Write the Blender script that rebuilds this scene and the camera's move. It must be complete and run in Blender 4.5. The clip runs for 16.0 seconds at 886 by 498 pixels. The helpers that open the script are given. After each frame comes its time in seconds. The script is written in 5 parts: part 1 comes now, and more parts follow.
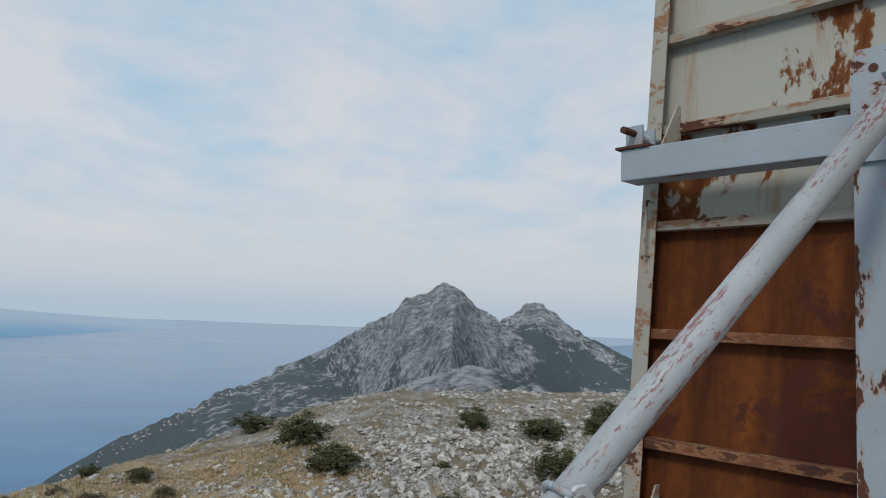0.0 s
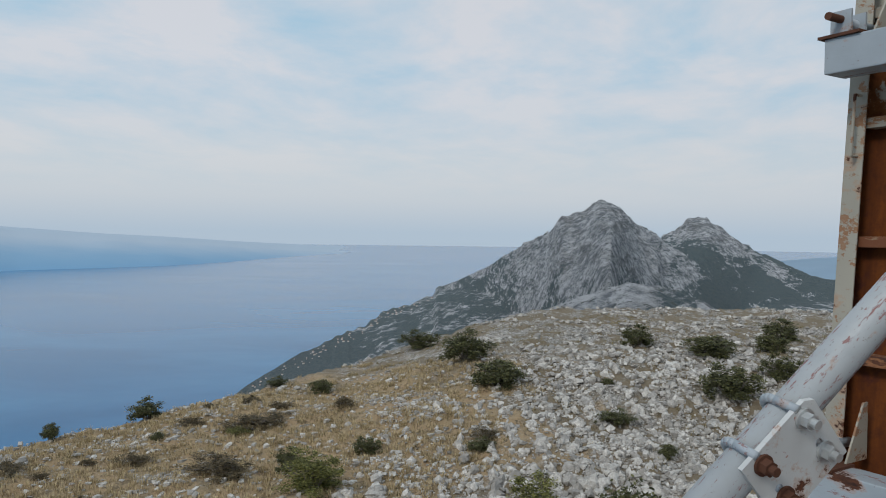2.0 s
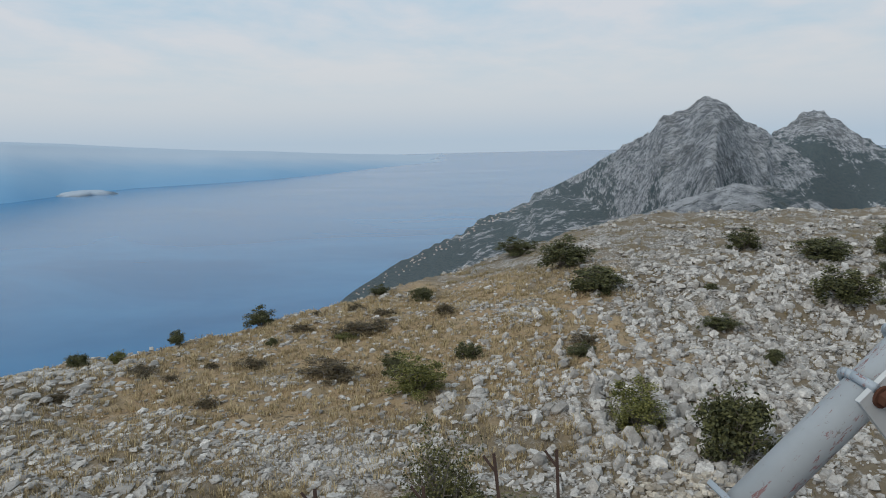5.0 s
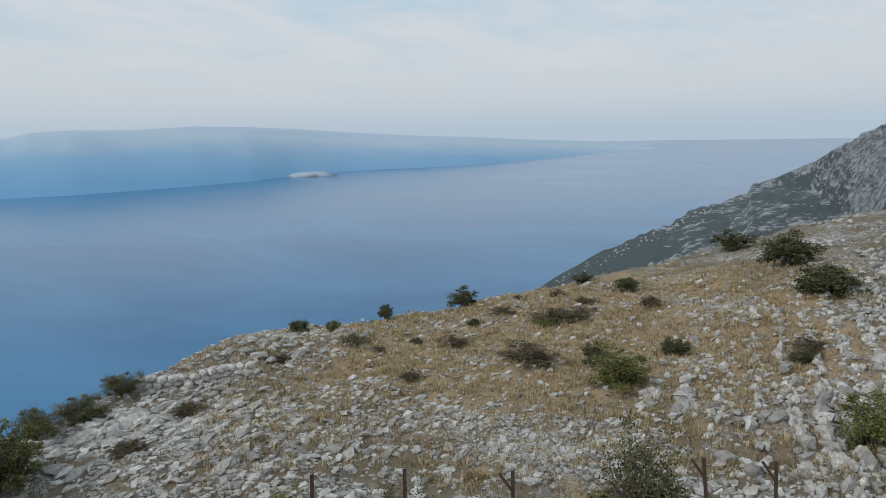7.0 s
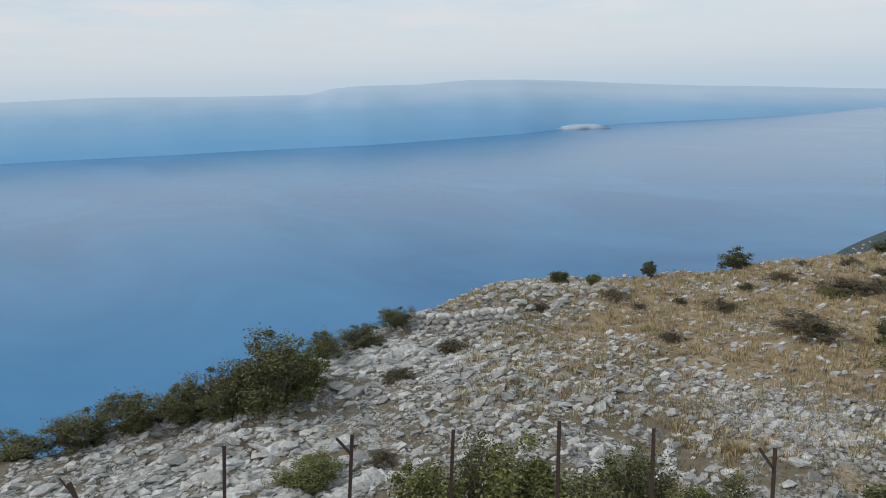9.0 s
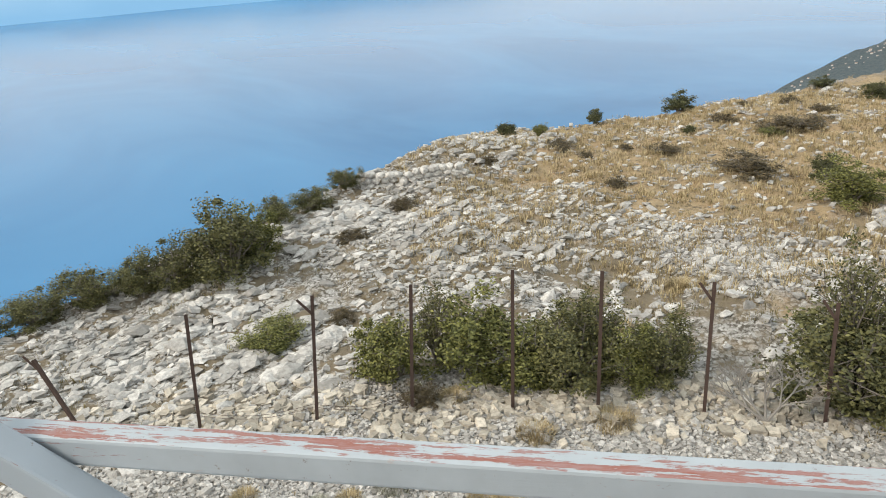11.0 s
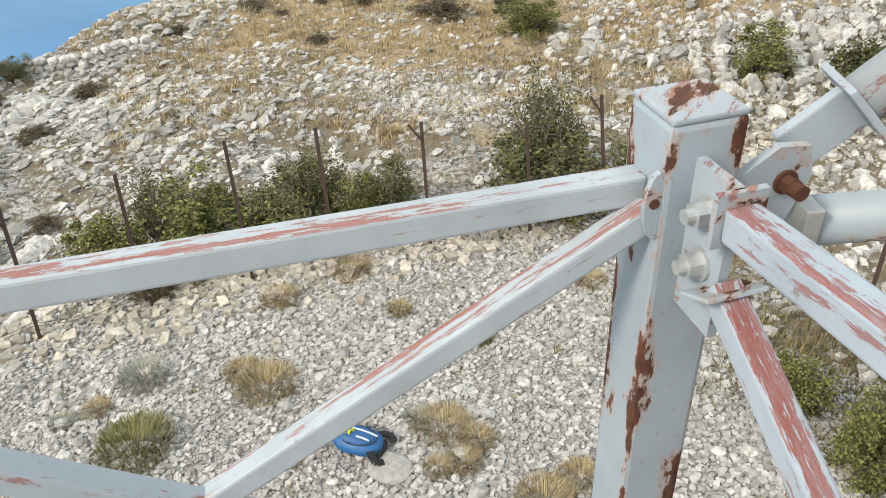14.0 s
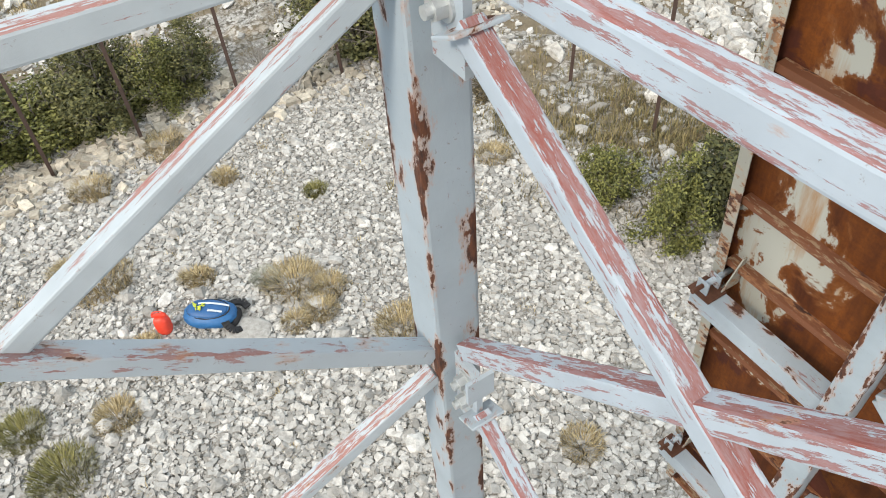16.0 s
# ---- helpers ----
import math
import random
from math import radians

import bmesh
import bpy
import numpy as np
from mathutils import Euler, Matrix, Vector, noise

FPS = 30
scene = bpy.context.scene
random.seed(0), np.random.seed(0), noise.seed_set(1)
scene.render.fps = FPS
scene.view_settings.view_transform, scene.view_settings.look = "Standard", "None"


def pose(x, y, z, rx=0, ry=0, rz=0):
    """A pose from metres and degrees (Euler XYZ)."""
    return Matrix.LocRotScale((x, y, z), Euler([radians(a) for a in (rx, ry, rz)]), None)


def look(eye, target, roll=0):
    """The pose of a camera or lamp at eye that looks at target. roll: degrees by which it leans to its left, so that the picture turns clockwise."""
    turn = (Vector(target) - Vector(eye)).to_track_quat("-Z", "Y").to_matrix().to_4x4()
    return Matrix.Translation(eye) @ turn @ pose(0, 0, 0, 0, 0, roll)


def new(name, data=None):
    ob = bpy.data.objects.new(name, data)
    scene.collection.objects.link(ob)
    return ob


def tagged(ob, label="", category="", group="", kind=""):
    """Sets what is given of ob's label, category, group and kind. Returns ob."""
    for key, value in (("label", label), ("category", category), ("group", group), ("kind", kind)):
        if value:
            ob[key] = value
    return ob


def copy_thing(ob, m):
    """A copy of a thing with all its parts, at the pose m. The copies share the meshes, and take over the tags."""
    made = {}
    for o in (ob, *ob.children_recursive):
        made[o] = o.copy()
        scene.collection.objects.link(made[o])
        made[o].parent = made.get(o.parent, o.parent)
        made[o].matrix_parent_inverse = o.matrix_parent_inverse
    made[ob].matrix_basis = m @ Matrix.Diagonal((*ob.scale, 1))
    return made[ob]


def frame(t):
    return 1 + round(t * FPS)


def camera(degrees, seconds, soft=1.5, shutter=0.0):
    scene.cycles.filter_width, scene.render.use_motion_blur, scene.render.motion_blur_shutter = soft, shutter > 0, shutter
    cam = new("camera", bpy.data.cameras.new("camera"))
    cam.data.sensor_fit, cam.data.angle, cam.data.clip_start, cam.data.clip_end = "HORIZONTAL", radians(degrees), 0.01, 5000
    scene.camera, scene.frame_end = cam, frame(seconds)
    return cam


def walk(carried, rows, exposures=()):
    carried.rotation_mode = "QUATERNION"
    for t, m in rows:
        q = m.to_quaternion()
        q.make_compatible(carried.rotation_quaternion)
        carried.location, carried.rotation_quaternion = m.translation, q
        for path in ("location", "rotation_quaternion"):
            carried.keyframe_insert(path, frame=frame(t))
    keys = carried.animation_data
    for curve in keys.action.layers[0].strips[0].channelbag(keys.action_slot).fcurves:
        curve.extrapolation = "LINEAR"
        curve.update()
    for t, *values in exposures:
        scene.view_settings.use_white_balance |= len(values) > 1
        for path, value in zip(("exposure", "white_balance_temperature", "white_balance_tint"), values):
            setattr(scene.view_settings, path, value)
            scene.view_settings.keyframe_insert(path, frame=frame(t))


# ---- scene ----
cam = camera(61.66, 16.0, 1.0)
EYE = 6.0
ROWS = [
    (0.0, 0.078, -0.144, 0.139, -0.00, 5.27, 2.37),
    (0.5, 0.049, -0.135, 0.150, 2.90, 5.05, 3.11),
    (1.0, 0.016, -0.143, 0.146, 6.52, 3.34, 2.86),
    (1.5, 0.008, -0.132, 0.134, 8.97, 1.07, 1.66),
    (2.0, 0.005, -0.133, 0.125, 11.74, -1.22, 0.74),
    (2.5, 0.008, -0.105, 0.115, 14.85, -3.74, 0.08),
    (3.0, 0.006, -0.085, 0.105, 16.66, -5.64, -0.44),
    (3.5, -0.003, -0.115, 0.115, 17.71, -6.92, -1.05),
    (6.0, -0.005, -0.139, 0.180, 22.73, -9.05, -0.93),
    (6.5, -0.092, -0.096, 0.130, 28.02, -9.14, -0.99),
    (7.0, -0.168, -0.012, 0.085, 34.85, -9.02, -1.11),
    (7.5, -0.190, 0.027, 0.060, 42.05, -8.88, -1.53),
    (8.0, -0.147, -0.007, 0.050, 48.13, -8.80, -1.68),
    (8.2, -0.159, -0.002, 0.050, 50.48, -8.93, -1.89),
    (10.3, 0.015, 0.168, 0.037, 58.74, -17.73, -4.35),
    (10.5, -0.029, 0.126, 0.051, 57.14, -19.27, -4.43),
    (11.0, -0.110, 0.031, 0.057, 52.09, -23.26, -4.13),
    (11.5, -0.100, 0.032, 0.050, 49.42, -25.99, -4.29),
    (12.0, -0.073, 0.038, 0.047, 45.66, -27.81, -3.92),
    (12.5, -0.038, 0.042, 0.036, 40.98, -29.50, -3.34),
    (13.0, -0.022, 0.030, 0.031, 36.62, -30.61, -3.00),
    (13.5, -0.002, 0.029, 0.027, 33.17, -31.90, -3.02),
    (14.0, 0.025, 0.022, 0.002, 29.53, -34.87, -3.50),
    (14.5, 0.062, 0.037, -0.026, 24.23, -37.72, -4.05),
    (15.0, 0.081, 0.028, -0.038, 19.27, -40.37, -4.35),
    (15.5, 0.097, 0.018, -0.059, 15.14, -42.74, -3.95),
    (16.0, 0.108, -0.009, -0.071, 14.10, -47.24, -4.46),
]
walk(cam, [(t, pose(x, y, EYE + z, 0, 0, yaw) @ pose(0, 0, 0, 90 + pitch) @ pose(0, 0, 0, 0, 0, roll))
           for t, x, y, z, yaw, pitch, roll in ROWS],
     [(0.0, -0.02, 6500, 10), (3.5, 0.0, 6500, 10), (8.2, 0.05, 6500, 9), (10.3, 0.62, 6900, 11), (11.5, 1.12, 7480, 11), (12.5, 1.2, 7350, 11), (15.0, 1.08, 7200, 11), (16.0, 1.25, 7100, 11)])

# ---- world and sun ----
SUN_AZ, SUN_EL = 150.0, 38.0
world = bpy.data.worlds.new("world")
scene.world = world
world.use_nodes = True
wt = world.node_tree
wt.nodes.clear()


def wnode(kind, **values):
    n = wt.nodes.new(kind)
    for k, v in values.items():
        n.inputs[k].default_value = v
    return n


w_out = wt.nodes.new("ShaderNodeOutputWorld")
w_bg = wnode("ShaderNodeBackground", Strength=0.1)
w_sky = wt.nodes.new("ShaderNodeTexSky")
w_sky.sky_type = "NISHITA"
w_sky.sun_disc = False
w_sky.sun_elevation, w_sky.sun_rotation = radians(SUN_EL), radians(SUN_AZ)
w_sky.air_density, w_sky.dust_density, w_sky.ozone_density = 1.0, 2.5, 1.5
w_co = wt.nodes.new("ShaderNodeTexCoord")
w_sep = wt.nodes.new("ShaderNodeSeparateXYZ")
wt.links.new(w_co.outputs["Generated"], w_sep.inputs[0])
# flat cloud sheet: direction divided by height
w_h = wt.nodes.new("ShaderNodeMath")
w_h.operation = "ADD"
w_h.inputs[1].default_value = 0.12
wt.links.new(w_sep.outputs["Z"], w_h.inputs[0])
w_div = wt.nodes.new("ShaderNodeVectorMath")
w_div.operation = "DIVIDE"
w_cmb = wt.nodes.new("ShaderNodeCombineXYZ")
for i in range(3):
    wt.links.new(w_h.outputs[0], w_cmb.inputs[i])
wt.links.new(w_co.outputs["Generated"], w_div.inputs[0])
wt.links.new(w_cmb.outputs[0], w_div.inputs[1])
w_map = wt.nodes.new("ShaderNodeMapping")
w_map.inputs["Scale"].default_value = (1.0, 0.75, 0.0)
w_map.inputs["Rotation"].default_value = (0, 0, radians(25))
w_map.inputs["Location"].default_value = (0.35, 0.2, 0.0)
wt.links.new(w_div.outputs[0], w_map.inputs[0])
w_noise = wnode("ShaderNodeTexNoise", Scale=1.5, Detail=9.0, Roughness=0.58, Distortion=0.2)
wt.links.new(w_map.outputs[0], w_noise.inputs["Vector"])
w_ramp = wt.nodes.new("ShaderNodeValToRGB")
w_ramp.color_ramp.elements[0].position, w_ramp.color_ramp.elements[0].color = 0.34, (0, 0, 0, 1)
w_ramp.color_ramp.elements[1].position, w_ramp.color_ramp.elements[1].color = 0.60, (1, 1, 1, 1)
wt.links.new(w_noise.outputs["Fac"], w_ramp.inputs[0])
# haze near the horizon covers everything
w_haze = wt.nodes.new("ShaderNodeValToRGB")
w_haze.color_ramp.elements[0].position, w_haze.color_ramp.elements[0].color = 0.0, (4.9, 6.05, 7.25, 1)
w_haze.color_ramp.elements[1].position, w_haze.color_ramp.elements[1].color = 0.5, (5.0, 6.0, 7.2, 1)
e = w_haze.color_ramp.elements.new(0.10)
e.color = (6.55, 6.75, 7.05, 1)
e = w_haze.color_ramp.elements.new(0.045)
e.color = (6.0, 6.55, 7.2, 1)
wt.links.new(w_sep.outputs["Z"], w_haze.inputs[0])
w_cl = wnode("ShaderNodeMix")
w_cl.data_type = "RGBA"
w_cl.inputs[6].default_value = (4.0, 6.0, 7.45, 1)
w_cl.inputs[7].default_value = (7.0, 7.15, 7.5, 1)
wt.links.new(w_ramp.outputs[0], w_cl.inputs[0])
w_up = wt.nodes.new("ShaderNodeMapRange")
w_up.inputs["From Min"].default_value, w_up.inputs["From Max"].default_value = 0.04, 0.22
wt.links.new(w_sep.outputs["Z"], w_up.inputs["Value"])
w_mix = wt.nodes.new("ShaderNodeMix")
w_mix.data_type = "RGBA"
wt.links.new(w_up.outputs[0], w_mix.inputs[0])
wt.links.new(w_haze.outputs[0], w_mix.inputs[6])
wt.links.new(w_cl.outputs[2], w_mix.inputs[7])
w_mix2 = wt.nodes.new("ShaderNodeMix")
w_mix2.data_type = "RGBA"
w_mix2.inputs[0].default_value = 0.85
wt.links.new(w_sky.outputs[0], w_mix2.inputs[6])
wt.links.new(w_mix.outputs[2], w_mix2.inputs[7])
wt.links.new(w_mix2.outputs[2], w_bg.inputs["Color"])
wt.links.new(w_bg.outputs[0], w_out.inputs[0])

sun = new("sun", bpy.data.lights.new("sun", "SUN"))
sun.data.energy, sun.data.angle, sun.data.color = 1.3, radians(12), (1.0, 0.95, 0.88)
sun.matrix_world = look((0, 0, 50), (-math.sin(radians(SUN_AZ)) * -40, math.cos(radians(SUN_AZ)) * -40, 50 - 40 * math.tan(radians(SUN_EL))))


# ---- materials ----
def material(name, rough=0.8, metal=0.0):
    m = bpy.data.materials.new(name)
    m.use_nodes = True
    b = m.node_tree.nodes["Principled BSDF"]
    b.inputs["Roughness"].default_value, b.inputs["Metallic"].default_value = rough, metal
    return m, m.node_tree, b


def mnode(nt, kind, **values):
    n = nt.nodes.new(kind)
    for k, v in values.items():
        n.inputs[k].default_value = v
    return n


def noise_of(nt, vector, scale, detail=4.0, rough=0.55, stretch=None, distort=0.0):
    if stretch:
        mp = mnode(nt, "ShaderNodeMapping", Scale=stretch)
        nt.links.new(vector, mp.inputs[0])
        vector = mp.outputs[0]
    n = mnode(nt, "ShaderNodeTexNoise", Scale=scale, Detail=detail, Roughness=rough, Distortion=distort)
    nt.links.new(vector, n.inputs["Vector"])
    return n.outputs["Fac"]


def ramp(nt, value, stops):
    r = nt.nodes.new("ShaderNodeValToRGB")
    while len(r.color_ramp.elements) < len(stops):
        r.color_ramp.elements.new(0.5)
    for el, (at, c) in zip(r.color_ramp.elements, stops):
        el.position = at
        el.color = (c, c, c, 1) if isinstance(c, (int, float)) else (*c, 1)
    nt.links.new(value, r.inputs[0])
    return r.outputs[0]


def mixed(nt, fac, a, b, blend="MIX"):
    m = nt.nodes.new("ShaderNodeMix")
    m.data_type, m.blend_type = "RGBA", blend
    for sock, v in ((m.inputs[0], fac), (m.inputs[6], a), (m.inputs[7], b)):
        if isinstance(v, bpy.types.NodeSocket):
            nt.links.new(v, sock)
        elif isinstance(v, tuple):
            sock.default_value = (*v, 1)
        else:
            sock.default_value = v
    return m.outputs[2]


def maths(nt, op, a, b=0.0, clamp=False):
    m = nt.nodes.new("ShaderNodeMath")
    m.operation, m.use_clamp = op, clamp
    for sock, v in ((m.inputs[0], a), (m.inputs[1], b)):
        if isinstance(v, bpy.types.NodeSocket):
            nt.links.new(v, sock)
        else:
            sock.default_value = v
    return m.outputs[0]


def bump(nt, bsdf, height, strength=0.3, distance=0.01):
    b = mnode(nt, "ShaderNodeBump", Strength=strength, Distance=distance)
    nt.links.new(height, b.inputs["Height"])
    nt.links.new(b.outputs[0], bsdf.inputs["Normal"])


def place_of(nt):
    return nt.nodes.new("ShaderNodeNewGeometry").outputs["Position"]


def object_place(nt):
    return nt.nodes.new("ShaderNodeTexCoord").outputs["Object"]


def painted(name, paint, under, cover, scale=9.0, rough=0.5, rust=0.08, worn_top=0.0, edges=0.0, stretch=0.16):
    """Old paint on a steel bar that lies along its own y axis: worn to primer in streaks, most on its upper side, with rust chips and runs."""
    m, nt, b = material(name, rough)
    tc = nt.nodes.new("ShaderNodeTexCoord")
    co = tc.outputs["Object"]
    rnd = nt.nodes.new("ShaderNodeObjectInfo").outputs["Random"]
    mv = mnode(nt, "ShaderNodeVectorMath")
    mv.operation = "ADD"
    cb = nt.nodes.new("ShaderNodeCombineXYZ")
    nt.links.new(maths(nt, "MULTIPLY", rnd, 40.0), cb.inputs[1])
    nt.links.new(co, mv.inputs[0])
    nt.links.new(cb.outputs[0], mv.inputs[1])
    moved = mv.outputs[0]
    chip = noise_of(nt, moved, scale * 2.6, 8, 0.7, (1, stretch * 0.45, 1), 0.15)
    chip2 = noise_of(nt, moved, scale * 1.1, 6, 0.65, (1, 0.09, 1))
    fine = noise_of(nt, moved, scale * 7, 6, 0.75, (1, stretch * 1.6, 1))
    shade = noise_of(nt, moved, scale * 0.45, 4, 0.6)
    top = mixed(nt, ramp(nt, shade, [(0.3, 0.0), (0.7, 1.0)]), tuple(c * 0.82 for c in paint), paint)
    dirt = noise_of(nt, moved, 60, 5, 0.75)
    top = mixed(nt, ramp(nt, dirt, [(0.635, 0.0), (0.68, 0.8)]), top, (0.2, 0.17, 0.15))
    sn = nt.nodes.new("ShaderNodeSeparateXYZ")
    nt.links.new(tc.outputs["Normal"], sn.inputs[0])
    upward = ramp(nt, sn.outputs["Z"], [(0.45, 0.0), (0.75, 1.0)])
    worn = maths(nt, "ADD", maths(nt, "MULTIPLY", chip, 0.6), maths(nt, "MULTIPLY", chip2, 0.4))
    worn = maths(nt, "ADD", worn, maths(nt, "MULTIPLY", maths(nt, "SUBTRACT", fine, 0.5), 0.75))
    worn = maths(nt, "ADD", worn, maths(nt, "MULTIPLY", upward, worn_top))
    mask = ramp(nt, worn, [(cover, 0.0), (cover + 0.03, 1.0)])
    pale = mixed(nt, ramp(nt, fine, [(0.42, 0.0), (0.68, 0.8)]), under, tuple(0.55 * c + 0.45 * d for c, d in zip(under, paint)))
    col = mixed(nt, mask, top, pale)
    spot = noise_of(nt, moved, scale * 1.6, 6, 0.65, (1, 0.35, 1))
    sp = nt.nodes.new("ShaderNodeSeparateXYZ")
    nt.links.new(co, sp.inputs[0])
    arris = maths(nt, "MULTIPLY", maths(nt, "ABSOLUTE", sp.outputs["X"]), maths(nt, "ABSOLUTE", sp.outputs["Z"]))
    arris = ramp(nt, maths(nt, "MULTIPLY", arris, 500.0), [(0.5, 0.0), (0.95, 1.0)])
    spot = maths(nt, "ADD", spot, maths(nt, "MULTIPLY", arris, edges))
    rustmask = ramp(nt, spot, [(0.72 - rust, 0.0), (0.745 - rust, 1.0)])
    rustcol = mixed(nt, ramp(nt, fine, [(0.35, 0.0), (0.7, 1.0)]), (0.03, 0.013, 0.01), (0.15, 0.05, 0.02))
    halo = ramp(nt, spot, [(0.67 - rust, 0.0), (0.72 - rust, 0.45)])
    col = mixed(nt, halo, col, (0.42, 0.2, 0.09))
    col = mixed(nt, rustmask, col, rustcol)
    nt.links.new(col, b.inputs["Base Color"])
    nt.links.new(ramp(nt, maths(nt, "MAXIMUM", mask, rustmask), [(0, rough), (1, 0.85)]), b.inputs["Roughness"])
    bump(nt, b, maths(nt, "ADD", maths(nt, "MULTIPLY", maths(nt, "MAXIMUM", mask, rustmask), -0.6), maths(nt, "MULTIPLY", fine, 0.5)), 0.4, 0.002)
    return m


M_PAINT = painted("grey_white_paint", (0.365, 0.42, 0.465), (0.24, 0.075, 0.05), 0.62, 11.0, 0.5, 0.07, 0.03, 0.05)
M_COLUMN = painted("grey_column_paint", (0.335, 0.395, 0.44), (0.22, 0.07, 0.05), 0.68, 13.0, 0.5, 0.085, 0.0, 0.135)
M_PRIMER = painted("paint_worn_to_red_primer", (0.39, 0.45, 0.51), (0.25, 0.072, 0.055), 0.575, 18.0, 0.55, 0.045, 0.095, 0.06, 0.1)
M_RAIL = painted("rail_paint_worn_on_top", (0.40, 0.45, 0.485), (0.27, 0.085, 0.058), 0.625, 22.0, 0.55, 0.035, 0.10, 0.07, 0.07)
M_TUBE = painted("white_tube_paint", (0.42, 0.455, 0.475), (0.24, 0.06, 0.045), 0.575, 22.0, 0.45, 0.03, 0.03, 0.0)


def rusty(name, base=0.5):
    """Sheet steel rusted brown, with ragged remains of cream paint, orange runs and dark scabs."""
    m, nt, b = material(name, 0.8)
    co = object_place(nt)
    big = noise_of(nt, co, 2.0, 9, 0.62, (1, 1, 0.75), 0.5)
    fine = noise_of(nt, co, 34, 7, 0.75)
    run = noise_of(nt, co, 8, 6, 0.65, (1, 1, 0.10))
    cloud = noise_of(nt, co, 3.2, 6, 0.65, None, 0.8)
    col = mixed(nt, ramp(nt, run, [(0.35, 0.0), (0.68, 1.0)]), (0.066, 0.019, 0.007), (0.19, 0.058, 0.012))
    col = mixed(nt, ramp(nt, cloud, [(0.56, 0.0), (0.60, 0.75)]), col, (0.062, 0.019, 0.016))
    col = mixed(nt, ramp(nt, fine, [(0.4, 0.0), (0.75, 0.7)]), col, (0.05, 0.017, 0.011))
    edge = maths(nt, "ADD", big, maths(nt, "MULTIPLY", maths(nt, "SUBTRACT", fine, 0.5), 0.05))
    pale = mixed(nt, ramp(nt, run, [(0.52, 0.0), (0.66, 0.8)]), (0.40, 0.395, 0.345), (0.33, 0.16, 0.055))
    pale = mixed(nt, ramp(nt, fine, [(0.66, 0.0), (0.70, 0.9)]), pale, (0.12, 0.045, 0.02))
    rim = ramp(nt, edge, [(base - 0.03, 0.0), (base, 0.8)])
    col = mixed(nt, rim, col, (0.20, 0.075, 0.025))
    mask = ramp(nt, edge, [(base, 0.0), (base + 0.012, 1.0)])
    col = mixed(nt, mask, col, pale)
    b.inputs["Specular IOR Level"].default_value = 0.15
    nt.links.new(col, b.inputs["Base Color"])
    bump(nt, b, maths(nt, "ADD", mask, fine), 0.4, 0.002)
    return m


M_RUST = rusty("rusted_sheet_steel", 0.615)
M_RUSTMID = rusty("half_rusted_sheet", 0.60)
M_RUSTPALE = rusty("grey_paint_with_rust_patches", 0.45)


def plain(name, colour, rough=0.8, metal=0.0, vary=0.25, scale=12.0):
    m, nt, b = material(name, rough, metal)
    n = noise_of(nt, object_place(nt), scale, 6, 0.6)
    col = mixed(nt, n, tuple(c * (1 - vary) for c in colour), tuple(min(1, c * (1 + vary)) for c in colour))
    nt.links.new(col, b.inputs["Base Color"])
    bump(nt, b, n, 0.2, 0.004)
    return m


M_EDGE = painted("edge_paint_with_rust_runs", (0.36, 0.345, 0.29), (0.26, 0.105, 0.035), 0.55, 5.0, 0.75, 0.12, 0.06, 0.0)
M_RIB = painted("rusted_rib", (0.17, 0.06, 0.025), (0.30, 0.22, 0.14), 0.60, 6.0, 0.85, 0.16, 0.05, 0.0)
M_PLATE = painted("clamp_paint", (0.56, 0.58, 0.58), (0.30, 0.09, 0.06), 0.66, 14.0, 0.5, 0.09, 0.0, 0.0, 0.8)
M_BOLT = plain("galvanised_bolt", (0.5, 0.52, 0.52), 0.45, 0.6, 0.3, 60)
M_RUSTBOLT = plain("rusted_bolt", (0.10, 0.04, 0.022), 0.85, 0.2, 0.5, 60)
M_POST = plain("rusted_fence_steel", (0.065, 0.04, 0.032), 0.85, 0.1, 0.4, 20)


